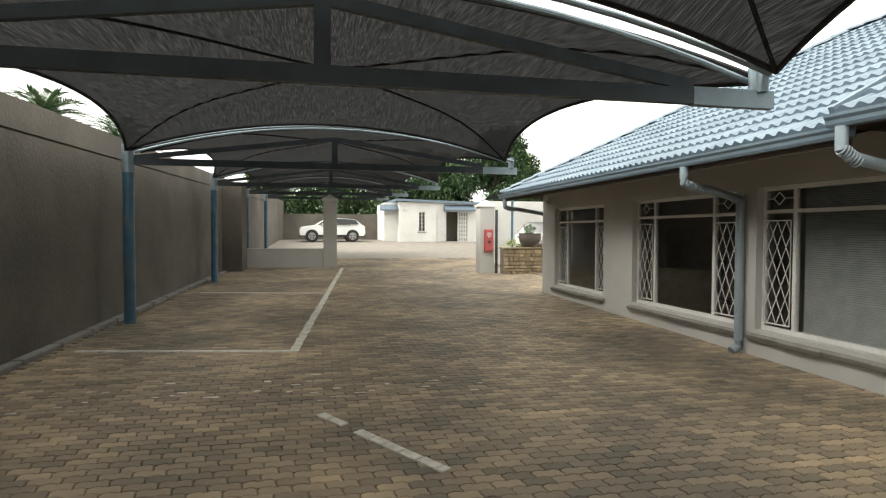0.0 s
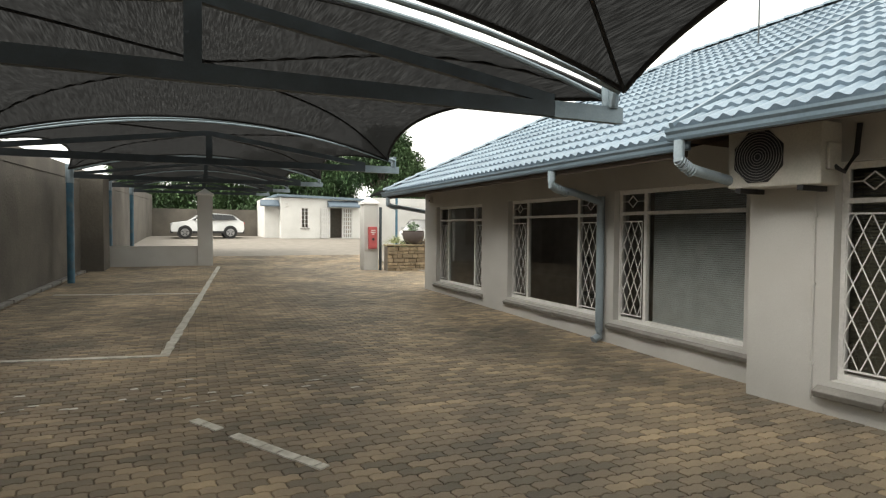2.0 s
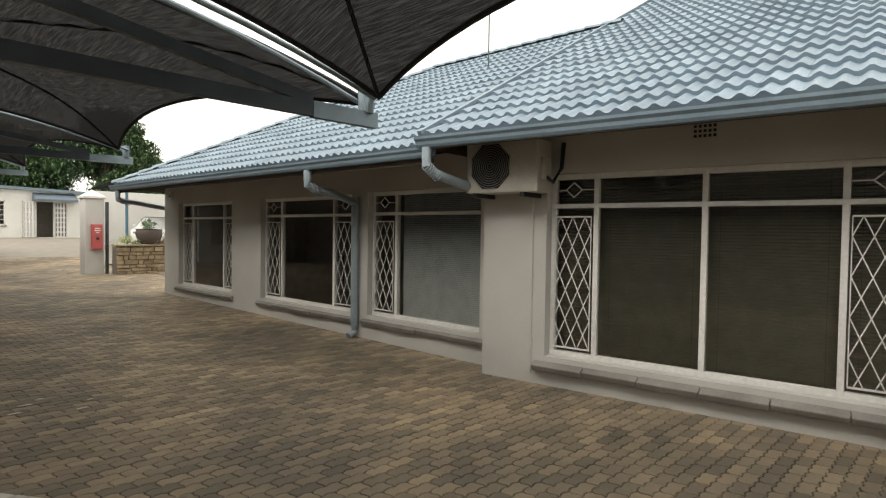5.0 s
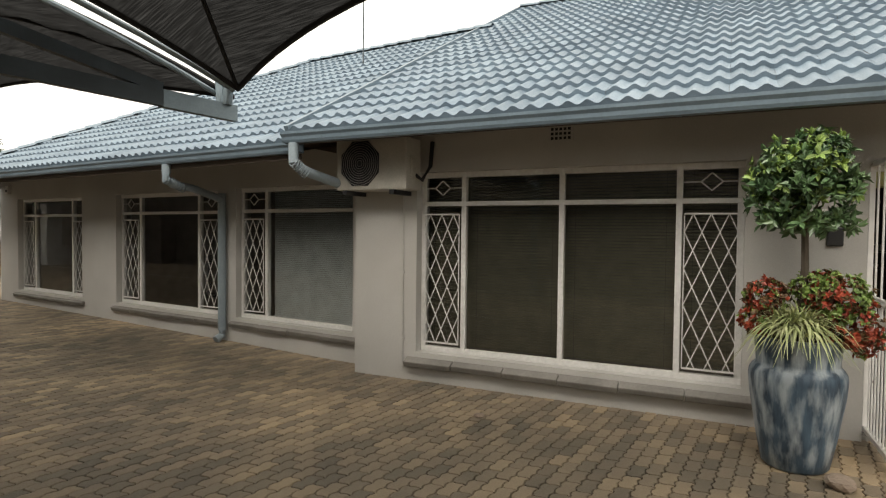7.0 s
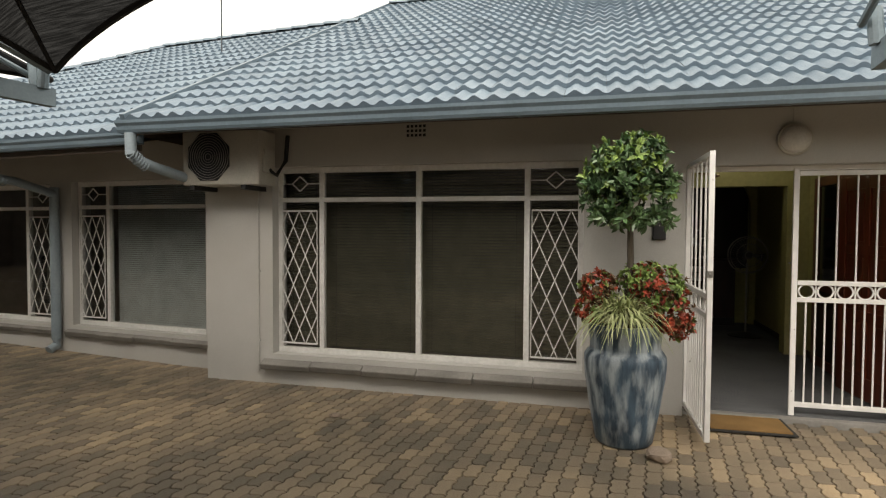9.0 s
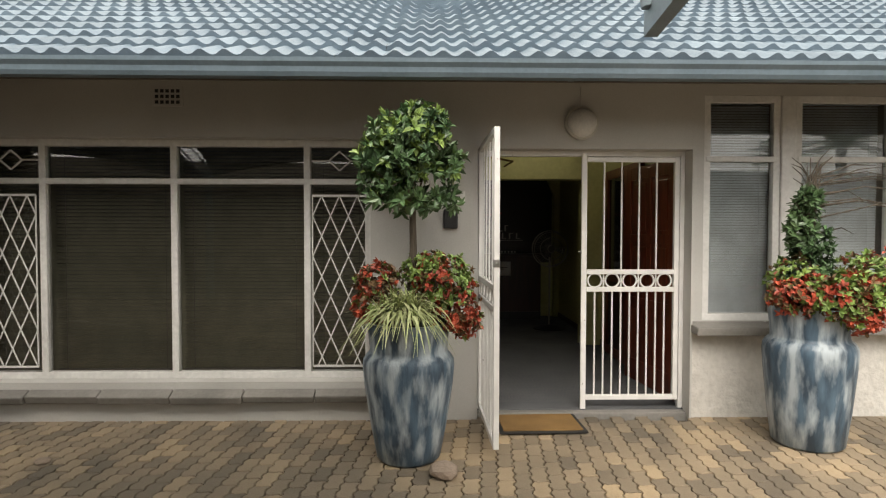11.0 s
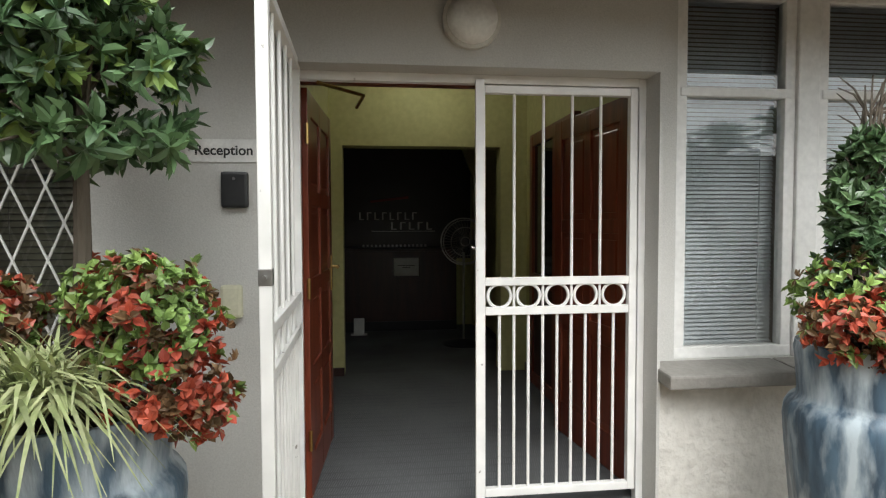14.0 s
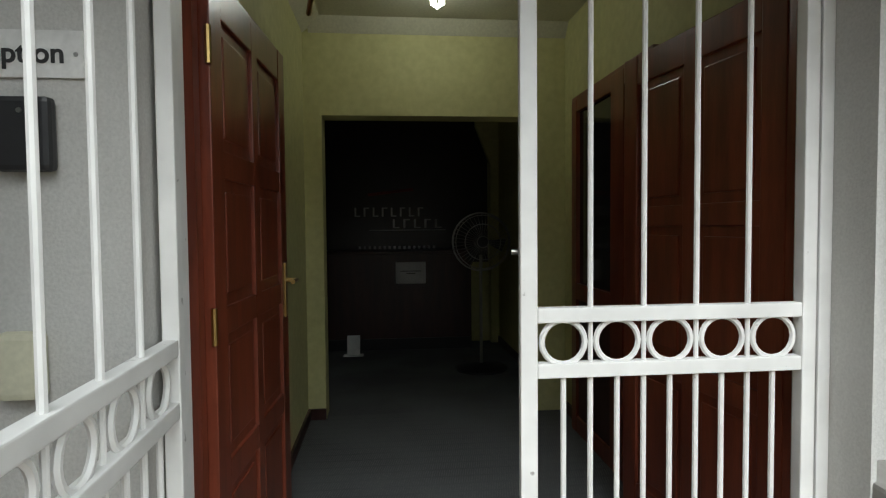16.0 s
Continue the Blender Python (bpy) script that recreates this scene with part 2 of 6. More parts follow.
RIM = mat("alloy_rim", (0.45, 0.45, 0.46), rough=0.3, metal=0.8)
AWNING = mat("blue_grey_awning", (0.12, 0.16, 0.2), rough=0.6)
LAMPGLASS = mat("opal_lamp_glass", (0.72, 0.7, 0.66), rough=0.3)
TERRA = mat("dark_clay_bowl", (0.09, 0.07, 0.065), rough=0.7)
STRAW = mat("dry_grass", (0.3, 0.23, 0.13), rough=0.8, vary=0.3)
TUBE = glow_material("fluorescent_tube", (1.0, 0.97, 0.85), 20.0)


# ---- mesh helpers ----
class Mesh:
    """Gathers the faces of one mesh; an optional matrix places all that is added."""

    def __init__(self, m=None):
        self.v, self.f, self.m = [], [], m or Matrix.Identity(4)

    def add(self, vs, fs):
        n = len(self.v)
        self.v += [tuple(self.m @ Vector(p)) for p in vs]
        self.f += [tuple(i + n for i in q) for q in fs]
        return self

    def box(self, x0, y0, z0, x1, y1, z1, c=0.0):
        """A box with chamfered edges when c is given."""
        if c <= 0:
            vs = [(x, y, z) for x in (x0, x1) for y in (y0, y1) for z in (z0, z1)]
            return self.add(vs, [(0, 1, 3, 2), (4, 6, 7, 5), (0, 4, 5, 1), (2, 3, 7, 6), (0, 2, 6, 4), (1, 5, 7, 3)])
        bm = bmesh.new()
        bmesh.ops.create_cube(bm, size=1)
        for q in bm.verts:
            q.co = Vector(((x0 + x1) / 2 + q.co.x * (x1 - x0), (y0 + y1) / 2 + q.co.y * (y1 - y0), (z0 + z1) / 2 + q.co.z * (z1 - z0)))
        bmesh.ops.bevel(bm, geom=bm.edges[:], offset=c, segments=2, affect="EDGES", profile=0.6)
        bm.verts.index_update()
        self.add([q.co[:] for q in bm.verts], [[q.index for q in fc.verts] for fc in bm.faces])
        bm.free()
        return self

    def beam(self, a, b, w, h, c=0.0):
        """A bar from a to b, w wide and h high."""
        a, b = Vector(a), Vector(b)
        d = (b - a).normalized()
        up = Vector((0, 0, 1)) if abs(d.z) < 0.95 else Vector((0, 1, 0))
        s = d.cross(up).normalized() * w / 2
        t = s.cross(d).normalized() * h / 2
        vs = [p + i * s + j * t for p in (a, b) for i, j in ((-1, -1), (1, -1), (1, 1), (-1, 1))]
        return self.add(vs, [(0, 1, 2, 3), (7, 6, 5, 4), (0, 4, 5, 1), (1, 5, 6, 2), (2, 6, 7, 3), (3, 7, 4, 0)])

    def tube(self, pts, r, seg=8, cap=True):
        """A round bar along points; r is one radius or one for each point."""
        pts = [Vector(p) for p in pts]
        rr = r if isinstance(r, (list, tuple)) else [r] * len(pts)
        vs, fs = [], []
        for i, p in enumerate(pts):
            d = (pts[min(i + 1, len(pts) - 1)] - pts[max(i - 1, 0)]).normalized()
            up = Vector((0, 0, 1)) if abs(d.z) < 0.9 else Vector((0, 1, 0))
            s = d.cross(up).normalized()
            t = s.cross(d)
            vs += [p + rr[i] * (math.cos(k * math.tau / seg) * s + math.sin(k * math.tau / seg) * t) for k in range(seg)]
        for i in range(len(pts) - 1):
            fs += [(i * seg + k, i * seg + (k + 1) % seg, (i + 1) * seg + (k + 1) % seg, (i + 1) * seg + k) for k in range(seg)]
        if cap:
            fs += [tuple(range(seg)), tuple(range(len(vs) - seg, len(vs)))]
        return self.add(vs, fs)

    def lathe(self, prof, seg=32, at=(0, 0, 0)):
        vs = [(at[0] + r * math.cos(k * math.tau / seg), at[1] + r * math.sin(k * math.tau / seg), at[2] + z) for r, z in prof for k in range(seg)]
        fs = [(i * seg + k, i * seg + (k + 1) % seg, (i + 1) * seg + (k + 1) % seg, (i + 1) * seg + k) for i in range(len(prof) - 1) for k in range(seg)]
        return self.add(vs, fs + [tuple(range(seg))] + [tuple(range(len(vs) - seg, len(vs)))])

    def ring(self, c, r, t, axis, seg=20):
        """A torus of radius r and thickness t whose hole points along axis."""
        ax = Vector(axis).normalized()
        s = ax.cross(Vector((0, 0, 1))).normalized()
        u = s.cross(ax)
        vs, fs = [], []
        for k in range(seg):
            d = math.cos(k * math.tau / seg) * s + math.sin(k * math.tau / seg) * u
            vs += [Vector(c) + d * (r + t * math.cos(j * math.tau / 6)) + ax * t * math.sin(j * math.tau / 6) for j in range(6)]
        fs = [(k * 6 + j, k * 6 + (j + 1) % 6, (k + 1) % seg * 6 + (j + 1) % 6, (k + 1) % seg * 6 + j) for k in range(seg) for j in range(6)]
        return self.add(vs, fs)


def smooth(ob, angle=40):
    ob.data.set_sharp_from_angle(angle=radians(angle))
    for p in ob.data.polygons:
        p.use_smooth = True
    return ob


def mesh_ob(name, m, material):
    me = bpy.data.meshes.new(name)
    me.from_pydata(m.v, [], m.f)
    if len(m.f) < 60000:
        bm = bmesh.new()
        bm.from_mesh(me)
        bmesh.ops.recalc_face_normals(bm, faces=bm.faces[:])
        bm.to_mesh(me)
        bm.free()
    me.materials.append(material)
    return new(name, me)


def part(name, m, material, parent, label="", kind=""):
    ob = mesh_ob(name, m, material)
    ob.parent = parent
    if label or kind:
        tagged(ob, label, kind=kind)
    return ob


def thing(name, at, label, category, group="", kind="", rz=0):
    ob = new(name)
    ob.empty_display_size = 0.1
    ob.matrix_world = pose(*at, 0, 0, rz)
    return tagged(ob, label, category, group, kind)


def setting(name, m, material, label, category="structure"):
    return tagged(mesh_ob(name, m, material), label, category, kind="structure")


def G(y):
    """Height of the paving, which rises gently along the drive."""
    if y < 4:
        return 0.0
    if y < 22:
        return 0.012 * (y - 4)
    return 0.216 + 0.036 * (min(y, 42) - 22)


# the front wing stands slightly askew: u runs along its face, v into it
ASKEW = Matrix.Translation((5.09, 3.45, 0)) @ Matrix(((0.0998, 0.995, 0, 0), (-0.995, 0.0998, 0, 0), (0, 0, 1, 0), (0, 0, 0, 1)))


def uv(u, v, z=0.0):
    return ASKEW @ Vector((u, v, z))


# ---- ground ----
gm = Mesh()
ys = [-300, -20, 4, 22, 42, 300]
gv = [(x, y, G(y) - 0.035) for y in ys for x in (-300, -4, 8, 300)]
gf = [(i * 4 + j, i * 4 + j + 1, i * 4 + j + 5, i * 4 + j + 4) for i in range(len(ys) - 1) for j in range(3)]
gm.add(gv, gf)
ground = setting("ground", gm, GROUND, "sandy brown ground under the brick paving", "ground")


# ---- building walls ----
def pierced(m, a0, a1, v0, v1, z0, z1, holes, swap=False):
    """A wall from a0 to a1, v0 to v1 thick, with holes (a, a, z, z); swap: it runs along y."""
    def bx(p, q, lo, hi):
        if q - p > 1e-4 and hi - lo > 1e-4:
            m.box(v0, p, lo, v1, q, hi) if swap else m.box(p, v0, lo, q, v1, hi)
    at = a0
    for h0, h1, lo, hi in sorted(holes):
        bx(at, h0, z0, z1)
        bx(h0, h1, z0, lo)
        bx(h0, h1, hi, z1)
        at = h1
    bx(at, a1, z0, z1)


FB, WB = 5.41, 5.52
wb = Mesh()
pierced(wb, 3.5, 12.9, FB, FB + 0.26, -0.1, 2.75, [(9.81, 12.165, 0.345, 2.09), (6.2, 8.76, 0.345, 2.10), (3.76, 5.83, 0.355, 2.12)], True)
wb.box(FB + 0.26, 12.64, -0.1, 12, 12.9, 2.75)
setting("wall_drive", wb, PLASTER, "grey-beige plastered wall along the drive", "wall")

wa = Mesh(ASKEW)
pierced(wa, 0, 6.31, 0, 0.28, -0.1, 2.9, [(0.765, 3.805, 0.30, 2.175), (4.63, 6.295, -0.1, 2.1)])
pierced(wa, 6.31, 14, 0.10, 0.32, 0.70, 2.9, [(6.43, 9.0, 0.755, 2.54)])
wa.box(0, 0.28, -0.1, 0.24, 1.2, 2.9)
setting("wall_entrance", wa, PLASTER, "grey-beige plastered front wall around the entrance", "wall")
low = Mesh(ASKEW)
low.box(6.31, 0.03, -0.1, 14, 0.30, 0.70, 0.012)
setting("wall_below_window", low, PLASTER_ROUGH, "rough pale plastered wall below the reception window", "wall")

# plain walls that close the building
bk = Mesh()
bk.box(16, -14, -0.1, 16.2, 14, 3)
bk.box(6, -14.2, -0.1, 16.2, -14, 3)
setting("wall_back", bk, PLASTER, "plain rear walls of the building", "wall")


# ---- paving is laid near the end of the file; boundary wall ----
def wall_x(y):
    return -3.3 + 0.02 * (y - 7)


bw = Mesh()
N = 40
for i in range(N):
    y0, y1 = -14 + i * 1.5, -14 + (i + 1) * 1.5
    top0, top1 = 3.02 + 0.02 * max(0, y0 - 4), 3.02 + 0.02 * max(0, y1 - 4)
    for lo0, lo1, t0, t1, ins in ((-0.2, -0.2, top0 - 0.40, top1 - 0.40, 0.0), (top0 - 0.40, top1 - 0.40, top0 - 0.37, top1 - 0.37, 0.03), (top0 - 0.37, top1 - 0.37, top0, top1, 0.0)):
        xa, xb = wall_x(y0) - ins, wall_x(y1) - ins
        bw.add([(xa, y0, lo0), (xb, y1, lo1), (xb, y1, t1), (xa, y0, t0), (xa - 0.25, y0, lo0), (xb - 0.25, y1, lo1), (xb - 0.25, y1, t1), (xa - 0.25, y0, t0)],
               [(0, 1, 2, 3), (4, 7, 6, 5), (3, 2, 6, 7), (0, 4, 5, 1), (0, 3, 7, 4), (1, 5, 6, 2)])
bw.box(-3.3, 20.2, -0.2, -2.42, 21.6, 3.2)
bw.box(-3.3, 45.7, -0.2, 6.5, 46, 2.9)
setting("boundary_wall", bw, FENCE_PLASTER, "tall brown-grey plastered boundary wall with a capping groove", "wall")
bs = Mesh()
bs.box(-14, -14.3, -0.2, 16.2, -14, 2.9)
setting("boundary_wall_behind", bs, FENCE_PLASTER, "brown-grey plastered wall closing the yard", "wall")
kb = Mesh()
for i in range(30):
    y0 = -6 + i * 1.0
    kb.box(wall_x(y0) + 0.0, y0, G(y0) - 0.03, wall_x(y0) + 0.14, y0 + 0.985, G(y0) + 0.05, 0.015)
setting("kerb", kb, SILL, "low grey concrete kerb along the boundary wall", "kerb")


# ---- roof ----
def tile_mesh(w=0.30, l=0.345):
    """A double-roll roof tile: x across, y up the slope, z off the slope."""
    m = Mesh()
    n = 14
    top, bot, lip = [], [], []
    for i in range(n + 1):
        a = i / n
        h = 0.036 * (0.5 - 0.5 * math.cos(a * 4 * math.pi)) ** 1.2
        x = a * w
        top.append((x, 0.0, 0.042 + h))
        bot.append((x, l + 0.03, 0.004 + h * 0.9))
        lip.append((x, 0.004, -0.004 + h * 0.5))
    k = n + 1
    m.add(top + bot + lip, [(i, i + 1, k + i + 1, k + i) for i in range(n)] + [(2 * k + i, 2 * k + i + 1, i + 1, i) for i in range(n)])
    return m


def roof_face(name, base, slope, along, rise, keep, parent, near):
    """Courses of tiles on a slope that starts at base; keep(s, q) tells whether a tile lies on the roof; near(s, q) whether it is a piece of its own."""
    up = Vector((slope[0] * math.cos(rise), slope[1] * math.cos(rise), math.sin(rise)))
    ac = Vector(along)
    nm = ac.cross(up).normalized()
    if nm.z < 0:
        nm = -nm
    tm = tile_mesh()
    me = bpy.data.meshes.new("tile")
    me.from_pydata(tm.v, [], tm.f)
    me.materials.append(ROOF)
    for p in me.polygons:
        p.use_smooth = True
    me.set_sharp_from_angle(angle=radians(50))
    rest = Mesh()
    made = 0
    for j in range(0, 24):
        for i in range(-2, 70):
            s, q = i * 0.30, j * 0.345
            if not keep(s, q):
                continue
            o = Vector(base) + ac * s + up * q
            m = Matrix(((ac.x, up.x, nm.x, o.x), (ac.y, up.y, nm.y, o.y), (ac.z, up.z, nm.z, o.z), (0, 0, 0, 1)))
            m = m @ pose(random.uniform(-0.002, 0.002), random.uniform(-0.004, 0.004), random.uniform(0, 0.004), 0, 0, random.uniform(-0.3, 0.3))
            if near(s, q) and made < 300:
                t = new("tile", me)
                t.parent = parent
                t.matrix_world = m
                made += 1
            else:
                rest.m = m
                rest.add(tm.v, tm.f)
    if rest.v:
        r = part("tile_field", rest, ROOF, parent, kind="stuff")
        r.matrix_parent_inverse = parent.matrix_world.inverted()
        smooth(r, 50)


PB = math.atan(0.54)
PA = math.atan(0.51)
EB = (4.40, 3.6, 2.44)
roof_b = thing("roof_drive", EB, "blue-grey concrete tiled roof over the drive wing", "roof", kind="structure")
sl = Mesh()
rz = 2.44 + 0.54 * 4.8
sl.add([(4.40, 12.95, 2.43), (4.40, 3.6, 2.43), (9.2, 3.6, rz - 0.012), (9.2, 8.15, rz - 0.012), (14, 12.95, 2.43), (14, 3.6, 2.43)], [(0, 1, 2, 3), (0, 3, 4), (3, 2, 5, 4)])
rb_slab = part("roof_deck", sl, EAVES, roof_b)
rb_slab.matrix_parent_inverse = roof_b.matrix_world.inverted()
d0 = Vector(uv(0, 0) - Vector((0, 0, 0)))
al_a = Vector((0.0998, -0.995, 0))
up_a = Vector((0.995, 0.0998, 0))
EA = Vector((4.26, 3.60, 2.515))
roof_a = thing("roof_entrance", EA, "blue-grey concrete tiled roof over the entrance wing", "roof", kind="structure")
sa = Mesh()
c0, c1 = EA, EA + al_a * 16
t0, t1 = EA + up_a * 7 + Vector((0, 0, 7 * 0.51)), EA + up_a * 7 + al_a * 16 + Vector((0, 0, 7 * 0.51))
dz = Vector((0, 0, -0.012))
th = Vector((0, 0, -0.10))
b0, b1 = c0 + up_a * 14, c1 + up_a * 14
sa.add([c0 + dz, c1 + dz, t1 + dz, t0 + dz, c0 + th, c1 + th, t1 + th, t0 + th, b0, b1], [(0, 1, 2, 3), (7, 6, 5, 4), (0, 3, 7, 4), (0, 4, 5, 1), (1, 5, 6, 2), (3, 2, 9, 8)])
ra_slab = part("roof_deck", sa, EAVES, roof_a)
ra_slab.matrix_parent_inverse = roof_a.matrix_world.inverted()


# hip and ridge caps, verge flashing
def caps(parent, a, b, n, r=0.12):
    a, b = Vector(a), Vector(b)
    m0 = Mesh()
    pts = [(math.cos(t) * r, math.sin(t) * r * 0.6) for t in [math.pi * k / 6 for k in range(7)]]
    L = (b - a).length / n
    m0.add([(x, 0, z + 0.02) for x, z in pts] + [(x * 0.9, L * 1.06, z * 0.9 + 0.005) for x, z in pts], [(i, i + 1, 8 + i, 7 + i) for i in range(6)] + [tuple(range(7))])
    me = bpy.data.meshes.new("ridge_tile")
    me.from_pydata(m0.v, [], m0.f)
    me.materials.append(ROOF)
    d = (b - a).normalized()
    s = d.cross(Vector((0, 0, 1))).normalized()
    u = s.cross(d)
    for i in range(n):
        o = a + d * L * i
        t = new("ridge_tile", me)
        t.parent = parent
        t.matrix_world = Matrix(((s.x, d.x, u.x, o.x), (s.y, d.y, u.y, o.y), (s.z, d.z, u.z, o.z), (0, 0, 0, 1)))


bpy.context.view_layer.update()
caps(roof_b, (4.40, 12.95, 2.47), (9.2, 8.15, rz + 0.03), 24)
caps(roof_b, (9.2, 8.15, rz + 0.03), (9.2, 3.9, rz + 0.03), 13)
caps(roof_a, t0 + Vector((0, 0, 0.03)), t1 + Vector((0, 0, 0.03)), 40)
fl = Mesh()
fl.beam(c0 + Vector((0, 0.03, 0.02)), t0 + Vector((0, 0.03, 0.02)), 0.05, 0.12)
v = part("verge_flashing", fl, GUTTER, roof_a, "blue-grey metal verge flashing")
v.matrix_parent_inverse = roof_a.matrix_world.inverted()

ab = Mesh()
ab.tube([(7.8, 5.6, 3.9), (7.8, 5.6, 7.5)], 0.012, 6)
tagged(mesh_ob("antenna_mast", ab, STEEL), "thin dark antenna mast on the tiled roof", "antenna")

# soffits close the eaves
so = Mesh()
so.add([(4.42, 3.6, 2.36), (4.42, 12.95, 2.36), (FB + 0.1, 12.95, 2.62), (FB + 0.1, 3.6, 2.62)], [(0, 1, 2, 3)])
so.add([(4.42, 12.93, 2.36), (14, 12.93, 2.36), (14, 12.7, 2.6), (FB, 12.7, 2.6)], [(0, 1, 2, 3)])
setting("soffit_drive", so, EAVES, "brown boarded soffit under the eaves", "soffit")
so2 = Mesh()
e0, e1 = EA + Vector((0.02, 0, -0.06)), EA + al_a * 16 + Vector((0.02, 0, -0.06))
so2.add([e0, e1, uv(15, 0.1, 2.66), uv(-0.1, 0.1, 2.66)], [(0, 1, 2, 3)])
so2.add([EA + Vector((0, 0, -0.1)), EA + Vector((0.95, 0.1, -0.1)), EA + Vector((0.95, 0.1, 0.42)), EA + Vector((0, 0, -0.02))], [(0, 1, 2, 3)])
setting("soffit_entrance", so2, EAVES, "brown boarded soffit over the entrance", "soffit")


def gutter(name, a, b, label):
    """An ogee gutter from a to b, open at the top, its front towards the yard."""
    a, b = Vector(a), Vector(b)
    d = (b - a).normalized()
    n = Vector((d.y, -d.x, 0))
    if n.x > 0:
        n = -n
    prof = [(0.0, 0.0), (0.0, -0.10), (0.075, -0.10), (0.09, -0.075), (0.095, -0.045), (0.115, -0.02), (0.118, 0.005), (0.108, 0.005), (0.10, -0.02), (0.07, -0.09), (0.01, -0.09), (0.01, 0.0)]
    t = thing(name, a, label, "gutter")
    inv = t.matrix_world.inverted()
    m = Mesh(inv)
    k = len(prof)
    m.add([p + n * o + Vector((0, 0, z)) for p in (a, b) for o, z in prof], [(i, (i + 1) % k, k + (i + 1) % k, k + i) for i in range(k)] + [tuple(range(k)), tuple(range(k, 2 * k))])
    part("trough", m, GUTTER, t)
    L = (b - a).length
    for i in range(1, int(L / 1.8)):
        p = a + d * (i * 1.8)
        q = Mesh(inv)
        ring = [p + d * e + n * (o + (0.003 if o > 0 else 0)) + Vector((0, 0, z - (0.003 if z < -0.05 else 0))) for e in (-0.02, 0.02) for o, z in prof[:7]]
        q.add(ring, [(c, c + 1, 8 + c, 7 + c) for c in range(6)])
        part("joint_strap", q, GUTTER, t)
    return t


gutter("gutter", (4.41, 3.55, 2.435), (4.41, 13.0, 2.435), "long blue-grey metal eaves gutter")
gutter("gutter", EA + Vector((0.0, 0.02, -0.005)), EA + al_a * 15 + Vector((0, 0, -0.005)), "long blue-grey metal gutter over the entrance")
fa = Mesh()
fa.beam((4.42, 3.6, 2.36), (4.42, 12.95, 2.36), 0.025, 0.16)
setting("fascia_drive", fa, EAVES, "dark fascia board behind the gutter", "fascia")
fa = Mesh()
fa.beam(EA + Vector((0.015, 0, -0.05)), EA + al_a * 15 + Vector((0.015, 0, -0.05)), 0.025, 0.12)
setting("fascia_entrance", fa, EAVES, "dark fascia board behind the gutter", "fascia")


def downpipe(outlet, bend, wall, foot, label):
    """A round pipe: out of the gutter, ribbed bend, back to the wall, down to the foot."""
    t = thing("downpipe", foot if foot else wall, label, "downpipe")
    inv = t.matrix_world.inverted()
    o, bnd, w = Vector(outlet), Vector(bend), Vector(wall)
    m = Mesh(inv)
    mid = [o, o + Vector((0, 0, -0.12))]
    a = o + Vector((0, 0, -0.18))
    m.tube([o, o + Vector((0, 0, -0.1)), a, a.lerp(bnd, 0.25) + Vector((0, 0, -0.03)), bnd, w], 0.05, 12)
    smooth(part("offset_pipe", m, PIPE, t))
    m = Mesh(inv)
    for i in range(7):
        p = a.lerp(bnd, i / 9) + Vector((0, 0, -0.006 * i))
        d = (bnd - a).normalized()
        m.ring(p, 0.05, 0.007, d)
    smooth(part("ribbed_elbow", m, PIPE, t, "ribbed metal elbow"))
    if foot:
        f = Vector(foot)
        m = Mesh(inv)
        m.tube([w + Vector((0, 0, 0.08)), w, Vector((f.x, f.y, f.z + 0.16)), Vector((f.x, f.y, f.z + 0.08)), Vector((f.x - 0.1, f.y, f.z + 0.03))], 0.055, 12)
        smooth(part("pipe", m, PIPE, t))
        for z in (0.7, 1.6):
            m = Mesh(inv)
            m.ring((f.x, f.y, f.z + z), 0.056, 0.008, (0, 0, 1))
            part("bracket", m, PIPE, t)
    return t


downpipe((4.36, 5.78, 2.33), (4.75, 5.86, 2.08), (5.34, 6.03, 1.97), (5.34, 6.03, G(6)), "grey-blue metal downpipe from eaves to paving")
downpipe((4.22, 3.50, 2.41), (4.42, 3.46, 2.13), (4.98, 3.36, 2.0), None, "grey-blue metal downpipe turning behind the air conditioner")
downpipe((4.38, 12.7, 2.33), (4.75, 12.88, 2.1), (5.8, 13.0, 1.95), (5.82, 13.02, G(13)), "grey-blue metal downpipe at the wing's end")


